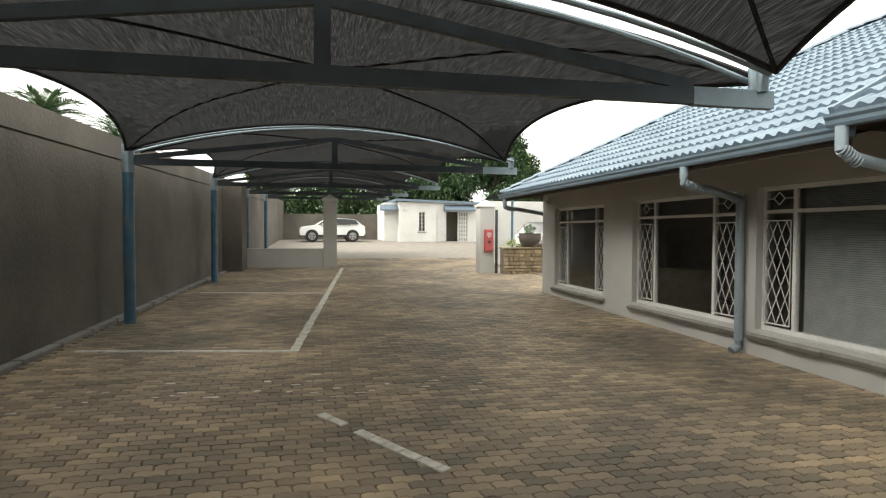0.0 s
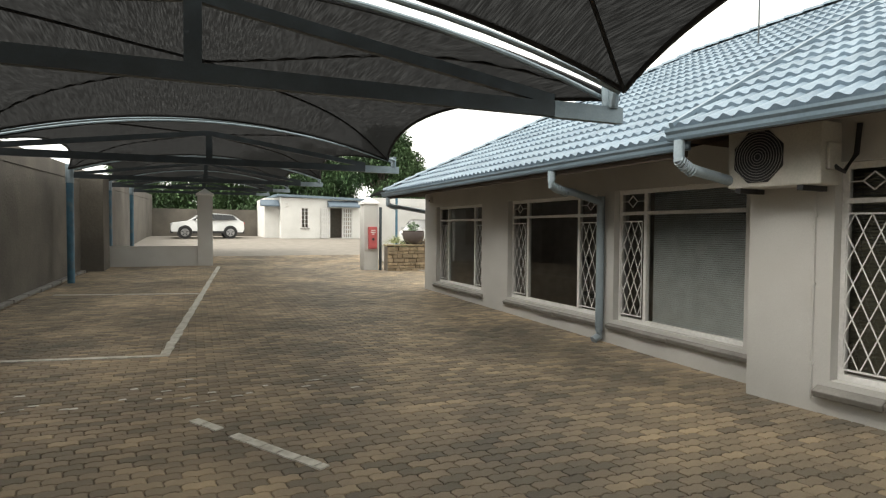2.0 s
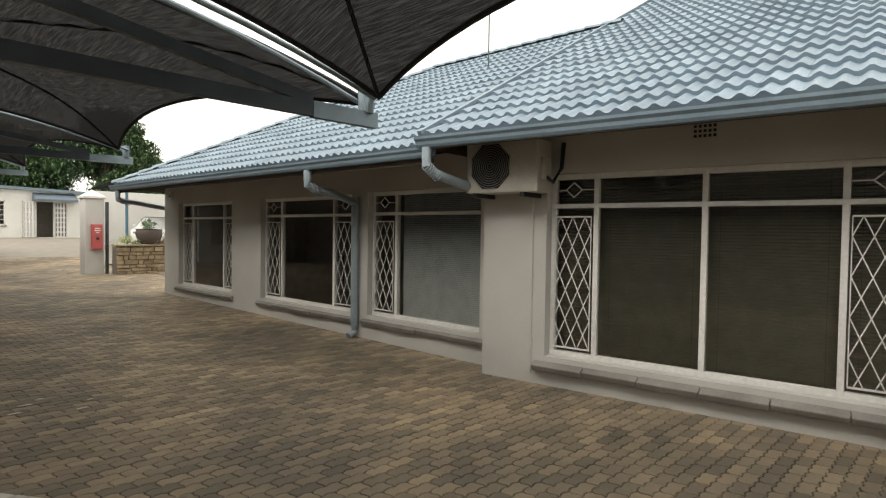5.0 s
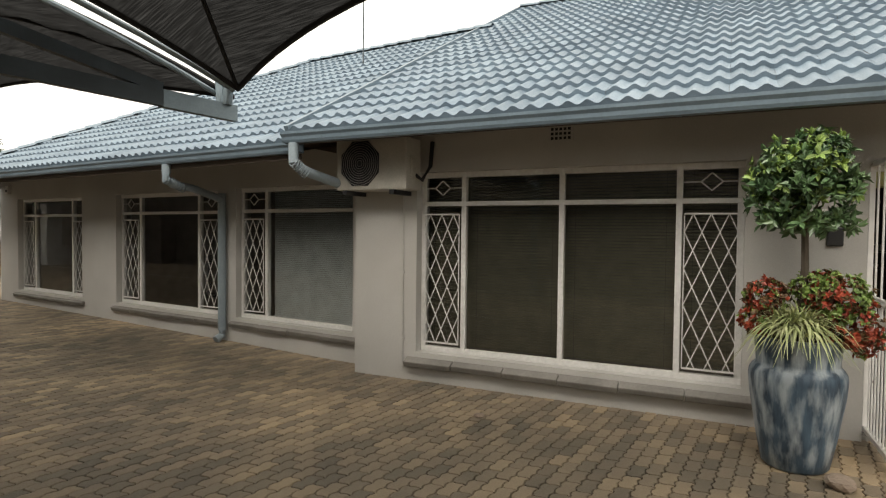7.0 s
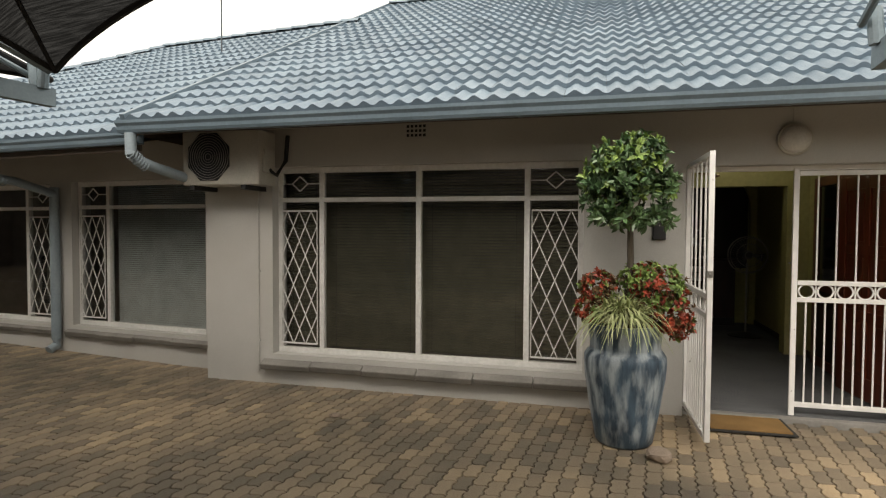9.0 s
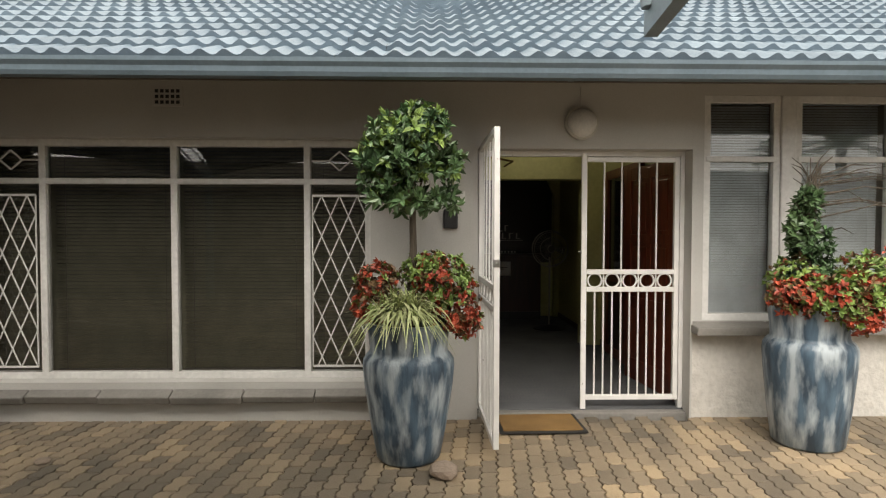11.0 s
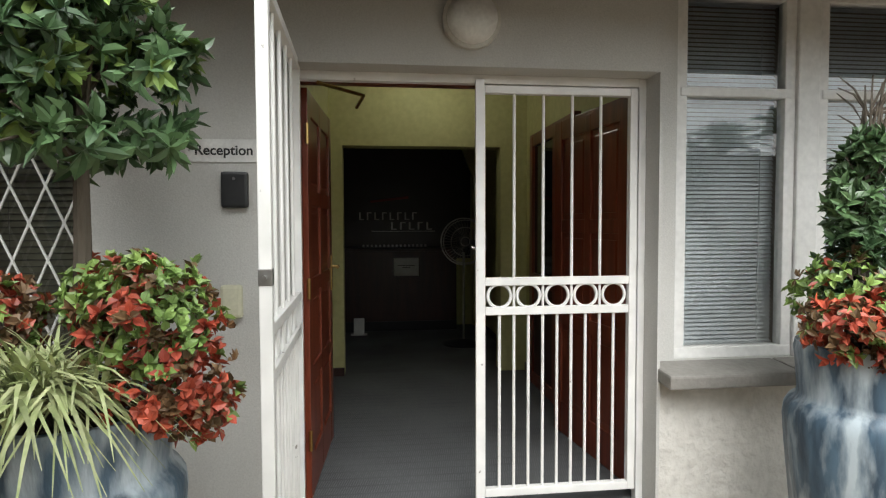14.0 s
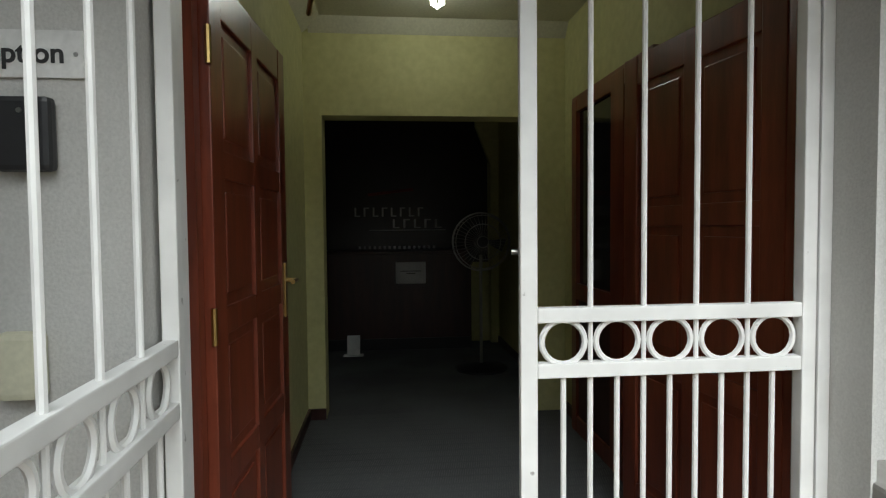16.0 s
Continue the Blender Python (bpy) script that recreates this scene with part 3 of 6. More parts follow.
# ---- windows ----
def window(name, m4, w, h, cols, transom, label, lattice, blind=None, bars=True, diamond=()):
    """A steel window in a local frame: x across from the jamb, y into the room, z up. cols: mullions; lattice: columns with a burglar lattice."""
    t = thing(name, (0, 0, 0), label, "window", kind="structure")
    t.matrix_world = m4
    fr = Mesh()
    fw = 0.055
    fr.box(0, -0.02, 0, w, 0.045, fw, 0.006)
    fr.box(0, -0.02, h - fw, w, 0.045, h, 0.006)
    fr.box(0, -0.018, 0, fw, 0.043, h, 0.006)
    fr.box(w - fw, -0.018, 0, w, 0.043, h, 0.006)
    part("window_frame", fr, WHITE_PAINT, t, "white painted steel frame")
    for c in cols:
        q = Mesh()
        q.box(c - 0.026, -0.022, 0.02, c + 0.026, 0.04, h - 0.02, 0.006)
        part("mullion", q, WHITE_PAINT, t)
    q = Mesh()
    q.box(0.02, -0.024, transom - 0.022, w - 0.02, 0.038, transom + 0.022, 0.006)
    part("transom", q, WHITE_PAINT, t)
    edges = [0] + list(cols) + [w]
    for i in range(len(edges) - 1):
        for lo, hi in ((0, transom), (transom, h)):
            a, b = edges[i] + 0.02, edges[i + 1] - 0.02
            gme = bpy.data.meshes.new("pane")
            gme.from_pydata([(a, 0.014, lo + 0.015), (b, 0.014, lo + 0.015), (b, 0.014, hi - 0.015), (a, 0.014, hi - 0.015)], [], [(0, 1, 2, 3)])
            gme.materials.append(GLASS)
            pn = new("pane", gme)
            pn.parent = t
            pn.visible_shadow = False
    for i in lattice:
        a, b = edges[i] + 0.045, edges[i + 1] - 0.045
        lo, hi = 0.10, transom - 0.11
        q = Mesh()
        q.beam((a, -0.03, hi), (b, -0.03, hi), 0.01, 0.016)
        q.beam((a, -0.03, lo), (b, -0.03, lo), 0.01, 0.016)
        cw = (b - a) / 3
        slope = 2.27
        top = hi - lo
        reach = int(top / (slope * cw)) + 2
        for k in range(-reach, reach + 3):
            for sd in (-1, 1):
                # a slanting rod from the top rail downwards, cut off at the panel's edges
                x0 = a + (k + 0.5) * cw
                cuts = sorted(((a - x0) * slope * sd, (b - x0) * slope * sd))
                d0, d1 = max(0.0, cuts[0]), min(top, cuts[1])
                if d1 - d0 > 0.02:
                    q.beam((x0 + sd * d0 / slope, -0.03 - 0.002 * sd, hi - d0), (x0 + sd * d1 / slope, -0.03 - 0.002 * sd, hi - d1), 0.007, 0.009)
        q.beam((a, -0.03, lo), (a, -0.03, hi), 0.008, 0.01)
        q.beam((b, -0.03, lo), (b, -0.03, hi), 0.008, 0.01)
        part("burglar_lattice", q, WHITE_PAINT, t, "white diamond burglar lattice")
    for i in diamond:
        a, b = edges[i] + 0.03, edges[i + 1] - 0.03
        cx, cz = (a + b) / 2, (transom + h) / 2
        q = Mesh()
        pts = [(cx, cz + 0.075), (cx + 0.085, cz), (cx, cz - 0.075), (cx - 0.085, cz)]
        for k in range(4):
            (x0, z0), (x1, z1) = pts[k], pts[(k + 1) % 4]
            q.beam((x0, -0.01, z0), (x1, -0.01, z1), 0.008, 0.012)
        q.beam((a, -0.01, cz), (cx - 0.085, -0.01, cz), 0.008, 0.01)
        q.beam((b, -0.01, cz), (cx + 0.085, -0.01, cz), 0.008, 0.01)
        part("diamond_bar", q, WHITE_PAINT, t, "white diamond leading")
    if blind:
        material, cols_b, tilt, pitch = blind
        for i in cols_b:
            a, b = edges[i] + 0.03, edges[i + 1] - 0.03
            bl = thing("venetian_blind", (0, 0, 0), "slatted venetian blind hanging behind the window", "blind")
            bl.matrix_world = m4
            q = Mesh()
            q.box(a, 0.07, h - 0.05, b, 0.11, h - 0.01)
            part("headrail", q, material, bl)
            q = Mesh()
            z = 0.06
            while z < h - 0.06:
                q.add([(a, 0.10 - 0.012 * math.cos(tilt), z - 0.012 * math.sin(tilt)), (b, 0.10 - 0.012 * math.cos(tilt), z - 0.012 * math.sin(tilt)), (b, 0.10 + 0.012 * math.cos(tilt), z + 0.012 * math.sin(tilt)), (a, 0.10 + 0.012 * math.cos(tilt), z + 0.012 * math.sin(tilt))], [(0, 1, 2, 3)])
                z += pitch
            part("slats", q, material, bl, kind="stuff")
            for c in (a + 0.08, b - 0.08):
                part("cord", Mesh().beam((c, 0.085, 0.05), (c, 0.085, h - 0.03), 0.003, 0.003), material, bl)
            q = Mesh()
            q.box(a, 0.085, 0.04, b, 0.115, 0.055)
            part("bottom_rail", q, material, bl)
    return t


def at_drive(y1, z0):
    """Frame for a window in the drive wall whose far jamb is y1."""
    return Matrix(((0, 1, 0, WB), (-1, 0, 0, y1), (0, 0, 1, z0), (0, 0, 0, 1)))


window("window_1", at_drive(12.165, 0.345), 2.355, 1.745, [0.50, 1.86], 1.43, "white steel window with burglar lattices in the drive wall", (0, 2))
window("window_2", at_drive(8.76, 0.345), 2.56, 1.755, [0.54, 2.01], 1.455, "white steel window with burglar lattices beside the downpipe", (0, 2), diamond=(0, 2))
window("window_3", at_drive(5.83, 0.355), 2.07, 1.765, [0.50], 1.455, "white steel window with a closed grey blind", (0,), blind=(SLATGREY, (1,), 1.0, 0.0245), diamond=(0,))
window("window_4", ASKEW @ pose(0.765, 0.13, 0.30), 3.04, 1.875, [0.485, 1.497, 2.532], 1.55, "wide white steel window with half-open dark blinds", (0, 3), blind=(SLATDARK, (0, 1, 2, 3), -0.3, 0.029), diamond=(0, 3))
window("window_5", ASKEW @ pose(6.43, 0.125, 0.755), 0.615, 1.785, [], 1.285, "narrow white window with a closed pale blind", (), blind=(SLATLIGHT, (0,), 0.95, 0.0215))
window("window_6", ASKEW @ pose(7.165, 0.125, 0.755), 1.83, 1.785, [0.78], 1.285, "white window with pale blinds behind the second pot", (), blind=(SLATLIGHT, (0, 1), 0.95, 0.0215))
pp = Mesh(ASKEW)
pp.box(7.046, 0.09, 0.755, 7.164, 0.22, 2.54, 0.01)
setting("window_post", pp, WHITE_PAINT, "white painted post between the windows", "trim")


def slab_sill(name, m4, length, n, depth, label, drop=0.06):
    t = thing(name, (0, 0, 0), label, "window sill", kind="structure")
    t.matrix_world = m4
    for i in range(n):
        a, b = i * length / n, (i + 1) * length / n - 0.006
        q = Mesh()
        y0 = -depth + random.uniform(-0.012, 0.012)
        q.box(a, y0, -drop - random.uniform(0, 0.01), b, 0.0, 0, 0.012)
        part("sill_slab", q, SILL, t)
    return t


slab_sill("sill_1", at_drive(12.28, 0.34) @ pose(0, 0, 0, 20), 2.55, 4, 0.19, "grey slate sill below the window")
slab_sill("sill_2", at_drive(8.83, 0.34) @ pose(0, 0, 0, 20), 2.68, 5, 0.19, "grey slate sill below the window")
slab_sill("sill_3", at_drive(5.93, 0.345) @ pose(0, 0, 0, 20), 2.28, 4, 0.19, "grey slate sill below the blind window")
slab_sill("sill_4", ASKEW @ pose(0.66, 0.12, 0.295, 22), 3.27, 6, 0.23, "grey slate sill below the wide window")
slab_sill("sill_5", ASKEW @ pose(6.30, 0.20, 0.755, 4), 3.22, 5, 0.33, "thick grey slate sill below the reception window")


# rooms behind the windows
def room(name, x0, y0, x1, y1, z1, material, m4=None):
    m = Mesh(m4)
    m.add([(x, y, z) for x in (x0, x1) for y in (y0, y1) for z in (0.02, z1)], [(4, 6, 7, 5), (0, 4, 5, 1), (2, 3, 7, 6), (0, 2, 6, 4), (1, 5, 7, 3)])
    ob = setting(name, m, material, "dim painted office walls behind the glass", "room")
    return ob


room("room_1", FB + 0.262, 3.9, 9.0, 6.2, 2.6, ROOMDARK)
room("room_2", FB + 0.262, 6.22, 9.0, 9.2, 2.6, ROOMDARK)
room("room_3", FB + 0.262, 9.22, 9.0, 12.6, 2.6, ROOMDARK)
room("room_4", 0.26, 0.285, 4.5, 3.6, 2.7, ROOM, ASKEW)
room("room_5", 6.55, 0.33, 10.5, 3.6, 2.7, ROOMDARK, ASKEW)


def desk_chair(m4):
    t = thing("office_chair", (0, 0, 0), "dark office chair in the unlit room", "chair")
    t.matrix_world = m4
    part("seat", Mesh().box(-0.25, -0.25, 0.43, 0.25, 0.25, 0.5, 0.03), BLACKP, t)
    part("backrest", Mesh().box(-0.24, 0.2, 0.56, 0.24, 0.27, 1.12, 0.04), BLACKP, t)
    part("stem", Mesh().tube([(0, 0, 0.08), (0, 0, 0.43)], 0.03), BLACKP, t)
    for k in range(5):
        a = k * math.tau / 5
        part("leg", Mesh().beam((0, 0, 0.07), (0.28 * math.cos(a), 0.28 * math.sin(a), 0.04), 0.04, 0.04), BLACKP, t)


desk_chair(ASKEW @ pose(1.6, 1.0, 0.02, 0, 0, 160))
desk_chair(pose(6.5, 7.5, 0.02, 0, 0, 60))
dk = thing("desk", (0, 0, 0), "dark brown office desk in the unlit room", "desk")
dk.matrix_world = ASKEW @ pose(2.2, 1.3, 0.02)
part("desktop", Mesh().box(-0.3, 0, 0.7, 1.5, 0.8, 0.74, 0.008), DARKWOOD, dk)
for x in (-0.28, 1.44):
    part("side_panel", Mesh().box(x, 0.02, 0, x + 0.04, 0.78, 0.7), DARKWOOD, dk)

# ---- air conditioner, vent, conduit, wall lamp, sign, intercom ----
ac = thing("air_conditioner", (0, 0, 0), "yellowed white outdoor air conditioner on wall brackets", "air conditioner")
ac.matrix_world = ASKEW @ pose(0.0, -0.36, 1.975)
part("casing", Mesh().box(0, 0, 0, 0.84, 0.30, 0.52, 0.02), ACWHITE, ac)
part("grille_recess", Mesh().lathe([(0.0, 0), (0.245, 0), (0.245, 0.006), (0, 0.006)], 8), BLACKP, ac).matrix_local = pose(0.3, -0.001, 0.27, 90, 0, 0) @ pose(0, 0, 0, 0, 0, 22.5)
gr = Mesh()
for k in range(9):
    gr.ring((0.3, -0.012, 0.27), 0.03 + 0.024 * k, 0.003, (0, 1, 0), 24)
part("fan_guard", gr, CHROME, ac, "round wire fan guard")
part("side_cover", Mesh().box(0.841, 0.06, 0.12, 0.87, 0.24, 0.34, 0.01), ACWHITE, ac)
for x in (0.1, 0.66):
    part("bracket", Mesh().box(x, -0.02, -0.045, x + 0.05, 0.34, -0.001), BLACKP, ac, "dark steel bracket")
part("hose", Mesh().tube([(0.86, 0.15, 0.15), (0.92, 0.18, 0.1), (0.95, 0.3, 0.25), (0.95, 0.34, 0.5)], 0.022), BLACKP, ac, "black insulated hose")

cd = thing("conduit", (0, 0, 0), "thin grey-beige conduit on the wall", "conduit")
cd.matrix_world = ASKEW @ pose(0.61, -0.012, 0.12)
part("pipe", Mesh().tube([(0, 0, 0), (0, 0, 1.85)], 0.012), PLASTER, cd)
for z in (0.3, 1.0, 1.6):
    part("clip", Mesh().box(-0.02, -0.014, z, 0.02, 0.012, z + 0.02), PLASTER, cd)

vt = thing("air_vent", (0, 0, 0), "small brown terracotta air brick high in the wall", "vent")
vt.matrix_world = ASKEW @ pose(2.16, -0.006, 2.405)
part("plate", Mesh().box(0, 0, 0, 0.23, 0.012, 0.15, 0.004), PLASTER, vt)
hl = Mesh()
for i in range(5):
    for j in range(3):
        hl.box(0.02 + i * 0.04, -0.003, 0.02 + j * 0.042, 0.045 + i * 0.04, 0.002, 0.045 + j * 0.042)
part("holes", hl, BLACK, vt)

sb = thing("alarm_sensor", (0, 0, 0), "small white plastic alarm sensor high on the drive wall", "sensor")
sb.matrix_world = pose(FB - 0.001, 12.45, 2.2)
part("housing", Mesh().box(-0.07, -0.05, 0, 0, 0.05, 0.15, 0.012), LAMPGLASS, sb)
part("lens", Mesh().box(-0.078, -0.03, 0.03, -0.068, 0.03, 0.08, 0.003), BLACKP, sb)

wl = thing("wall_lamp", (0, 0, 0), "round opal bulkhead lamp above the entrance, unlit", "lamp")
wl.matrix_world = ASKEW @ pose(5.423, -0.002, 2.294, 90, 0, 0) @ Matrix.Scale(0.92, 4)
smooth(part("base", Mesh().lathe([(0.135, 0), (0.14, 0.01), (0.138, 0.035), (0.12, 0.04)], 32), ACWHITE, wl))
smooth(part("diffuser", Mesh().lathe([(0.12, 0.038), (0.117, 0.06), (0.095, 0.085), (0.05, 0.1), (0.005, 0.104)], 32), LAMPGLASS, wl))
part("cable", Mesh().box(-0.008, 0.13, 0, 0.008, 0.3, 0.012), PLASTER, wl)


def words(text, size, material, parent, m4, align="CENTER"):
    c = bpy.data.curves.new("lettering", "FONT")
    c.body, c.size, c.align_x, c.align_y, c.extrude = text, size, align, "CENTER", 0.001
    c.offset = 0.0011
    c.materials.append(material)
    dg = new("lettering", c)
    me = bpy.data.meshes.new_from_object(dg.evaluated_get(bpy.context.evaluated_depsgraph_get()))
    bpy.data.objects.remove(dg)
    ob = new("lettering", me)
    ob.parent = parent
    ob.matrix_local = m4
    return ob


sg = thing("reception_sign", (0, 0, 0), "white plastic sign reading Reception beside the door", "sign")
sg.matrix_world = ASKEW @ pose(4.376, -0.003, 1.722)
part("plate", Mesh().box(-0.155, -0.004, -0.048, 0.155, 0.002, 0.048, 0.001), PAPER, sg)
words("Reception", 0.058, INK, sg, pose(0, -0.0055, 0, 90, 0, 0))
for x in (-0.14, 0.14):
    part("screw", Mesh().lathe([(0.005, 0), (0.004, 0.003), (0.0, 0.003)], 8), CHROME, sg).matrix_local = pose(x, -0.004, 0, 90, 0, 0)
ic = thing("intercom", (0, 0, 0), "black plastic intercom box on the wall", "intercom")
ic.matrix_world = ASKEW @ pose(4.42, -0.002, 1.558)
part("housing", Mesh().box(-0.055, -0.035, -0.075, 0.055, 0, 0.075, 0.012), BLACKP, ic)
part("lens", Mesh().lathe([(0.006, 0), (0.005, 0.003), (0, 0.003)], 8), CHROME, ic).matrix_local = pose(0, -0.035, 0.045, 90, 0, 0)
ir = thing("cream_box", (0, 0, 0), "small cream letter box low on the wall", "box")
ir.matrix_world = ASKEW @ pose(4.40, -0.002, 1.09)
part("housing", Mesh().box(-0.045, -0.04, -0.07, 0.045, 0, 0.07, 0.015), CREAM, ir)


# ---- entrance gate ----
def gate_leaf(name, m4, w, h, label, latch_right):
    """A white burglar gate leaf: x across from the hinge, z up."""
    t = thing(name, (0, 0, 0), label, "gate")
    t.matrix_world = m4
    s = 0.038
    fr = Mesh()
    fr.box(0, -s / 2, 0, s, s / 2, h, 0.004)
    fr.box(w - s, -s / 2, 0, w, s / 2, h, 0.004)
    fr.box(s, -s / 2, h - s, w - s, s / 2, h, 0.004)
    fr.box(s, -s / 2, 0, w - s, s / 2, s, 0.004)
    part("gate_frame", fr, GATE_PAINT, t, "white square tube frame with chipped paint")
    z0, z1 = 0.89, 1.03
    for z in (z0, z1):
        part("rail", Mesh().box(s, -0.017, z - 0.019, w - s, 0.017, z + 0.019, 0.004), GATE_PAINT, t)
    iw = w - 2 * s
    for k in range(5):
        x = s + iw * (k + 0.5) / 5
        smooth(part("ring", Mesh().ring((x, 0, (z0 + z1) / 2), min(0.056, iw / 10 - 0.008), 0.008, (0, 1, 0)), GATE_PAINT, t))
    for k in range(1, 5):
        x = s + iw * k / 5
        part("bar", Mesh().tube([(x, 0, z1), (x, 0, h - s)], 0.0075, 8), GATE_PAINT, t)
        part("short_bar", Mesh().tube([(x, 0, z0), (x, 0, z1)], 0.0065, 8), GATE_PAINT, t)
    for k in range(1, 10):
        x = s + iw * k / 10
        part("bar", Mesh().tube([(x, 0, s), (x, 0, z0)], 0.0075, 8), GATE_PAINT, t)
    lo, hi = (1.165, 1.215) if latch_right else (1.14, 1.24)
    part("lock_plate", Mesh().box(w - s + 0.004, -0.0205, lo, w + 0.002, 0.0205, hi, 0.003), CHROME, t, "worn steel lock case")
    part("bolt", Mesh().tube([(w, 0, 1.19), (w + 0.025, 0, 1.19)], 0.007), CHROME, t)
    for z in (0.25, 1.75):
        part("hinge", Mesh().tube([(-0.012, -0.015, z), (-0.012, -0.015, z + 0.1)], 0.011), GATE_PAINT, t)
    return t


gf = thing("door_frame", (0, 0, 0), "white painted steel gate frame round the doorway", "door frame", kind="structure")
gf.matrix_world = ASKEW @ pose(0, 0.135, 0)
for a, b, lo, hi in ((4.63, 4.665, 0.02, 2.1), (6.26, 6.295, 0.02, 2.1)):
    part("jamb", Mesh().box(a, 0, lo, b, 0.05, hi, 0.004), GATE_PAINT, gf)
part("head", Mesh().box(4.665, 0, 2.06, 6.26, 0.05, 2.1, 0.004), GATE_PAINT, gf)
gate_leaf("gate_closed", ASKEW @ pose(6.255, 0.155, 0.11, 0, 0, 180), 0.78, 1.945, "closed white steel burglar gate leaf with ring band", False)
gate_leaf("gate_open", ASKEW @ pose(4.66, 0.10, 0.07, 0, 0, -88.5), 0.93, 2.05, "white steel burglar gate leaf standing open", True)
ps = thing("gate_post", (0, 0, 0), "white drop post at the closed gate leaf's edge", "gate post")
ps.matrix_world = ASKEW @ pose(5.485, 0.122, 0.045)
part("post", Mesh().box(-0.022, -0.012, 0, 0.02, 0.012, 2.03, 0.003), GATE_PAINT, ps)
cl = thing("door_closer", (0, 0, 0), "thin metal door closer arm under the lintel", "door closer")
cl.matrix_world = ASKEW @ pose(4.75, 0.15, 2.03)
part("arm", Mesh().tube([(0, 0, 0.02), (0.2, 0.25, 0.02), (0.16, 0.45, 0.0)], 0.009), BRASS, cl)


# ---- entrance hall ----
def quad_ob(name, pts, material, label, category):
    m = Mesh(ASKEW)
    m.add(pts, [tuple(range(len(pts)))])
    return setting(name, m, material, label, category)


hw = Mesh(ASKEW)
hw.box(4.46, 0.282, 0, 4.60, 2.75, 2.75)
hw.box(6.40, 0.282, 0, 6.54, 5.6, 2.75)
hw.box(4.46, 2.75, 0, 4.72, 2.95, 2.75)
hw.box(4.72, 2.75, 2.115, 6.40, 2.95, 2.75)
hw.box(3.4, 5.3, 0, 6.54, 5.5, 2.75)
hw.box(3.4, 2.95, 0, 3.5, 5.5, 2.75)
hw.box(3.4, 2.75, 0, 4.5, 2.95, 2.75)
hw.box(6.155, 2.75, 0, 6.40, 2.95, 2.115)
prism = [(6.145, 2.75), (6.145, 2.47), (6.31, 2.04), (6.31, 0.0), (6.40, 0.0), (6.40, 2.75)]
hw.add([(u, v, z) for v in (5.18, 5.3) for u, z in prism], [tuple(range(6)), tuple(range(11, 5, -1))] + [(i, (i + 1) % 6, 6 + (i + 1) % 6, 6 + i) for i in range(6)])
setting("wall_hall", hw, YELLOW, "yellow-green painted hall walls", "wall")
hc = Mesh(ASKEW)
hc.box(3.4, 0.28, 2.75, 6.6, 5.5, 2.85)
setting("ceiling", hc, CREAM, "cream painted hall ceiling", "ceiling")
cr = Mesh(ASKEW)
cr.add([(4.64, 2.75, 2.66), (6.42, 2.75, 2.66), (6.42, 2.67, 2.75), (4.64, 2.67, 2.75)], [(0, 1, 2, 3)])
cr.add([(4.60, 0.3, 2.66), (4.60, 2.75, 2.66), (4.72, 2.75, 2.75), (4.72, 0.3, 2.75)], [(0, 1, 2, 3)])
setting("cornice", cr, CREAM, "cream cornice under the hall ceiling", "cornice")
hf = Mesh(ASKEW)
hf.box(3.4, 0.12, -0.05, 6.6, 5.5, 0.045)
setting("floor", hf, CARPET, "charcoal ribbed carpet floor", "floor")
rb = Mesh(ASKEW)
for i in range(150):
    o = -0.4 + i * 0.028
    for k in range(28):
        v0 = 0.3 + k * 0.09
        u0 = 4.66 + (o + (0.02 if k % 2 else 0)) * 0.45
        if u0 < 6.4:
            rb.add([(u0, v0, 0.048), (u0 + 0.006, v0, 0.048), (u0 + 0.02, v0 + 0.075, 0.048), (u0 + 0.014, v0 + 0.075, 0.048)], [(0, 1, 2, 3)])
tagged(mesh_ob("carpet_ribs", rb, RIB), "pale grey flecks woven into the carpet", "carpet", kind="stuff")
sk = Mesh(ASKEW)
sk.box(4.60, 0.35, 0.045, 4.615, 2.735, 0.12)
sk.box(4.60, 2.735, 0.045, 4.72, 2.75, 0.12)
sk.box(6.385, 2.42, 0.045, 6.40, 5.3, 0.12)
setting("baseboard", sk, DARKWOOD, "dark wooden skirting board", "baseboard")
ts = Mesh(ASKEW)
ts.box(4.63, 0.05, -0.05, 6.295, 0.3, 0.035, 0.01)
setting("threshold", ts, SILL, "grey concrete doorstep", "threshold")


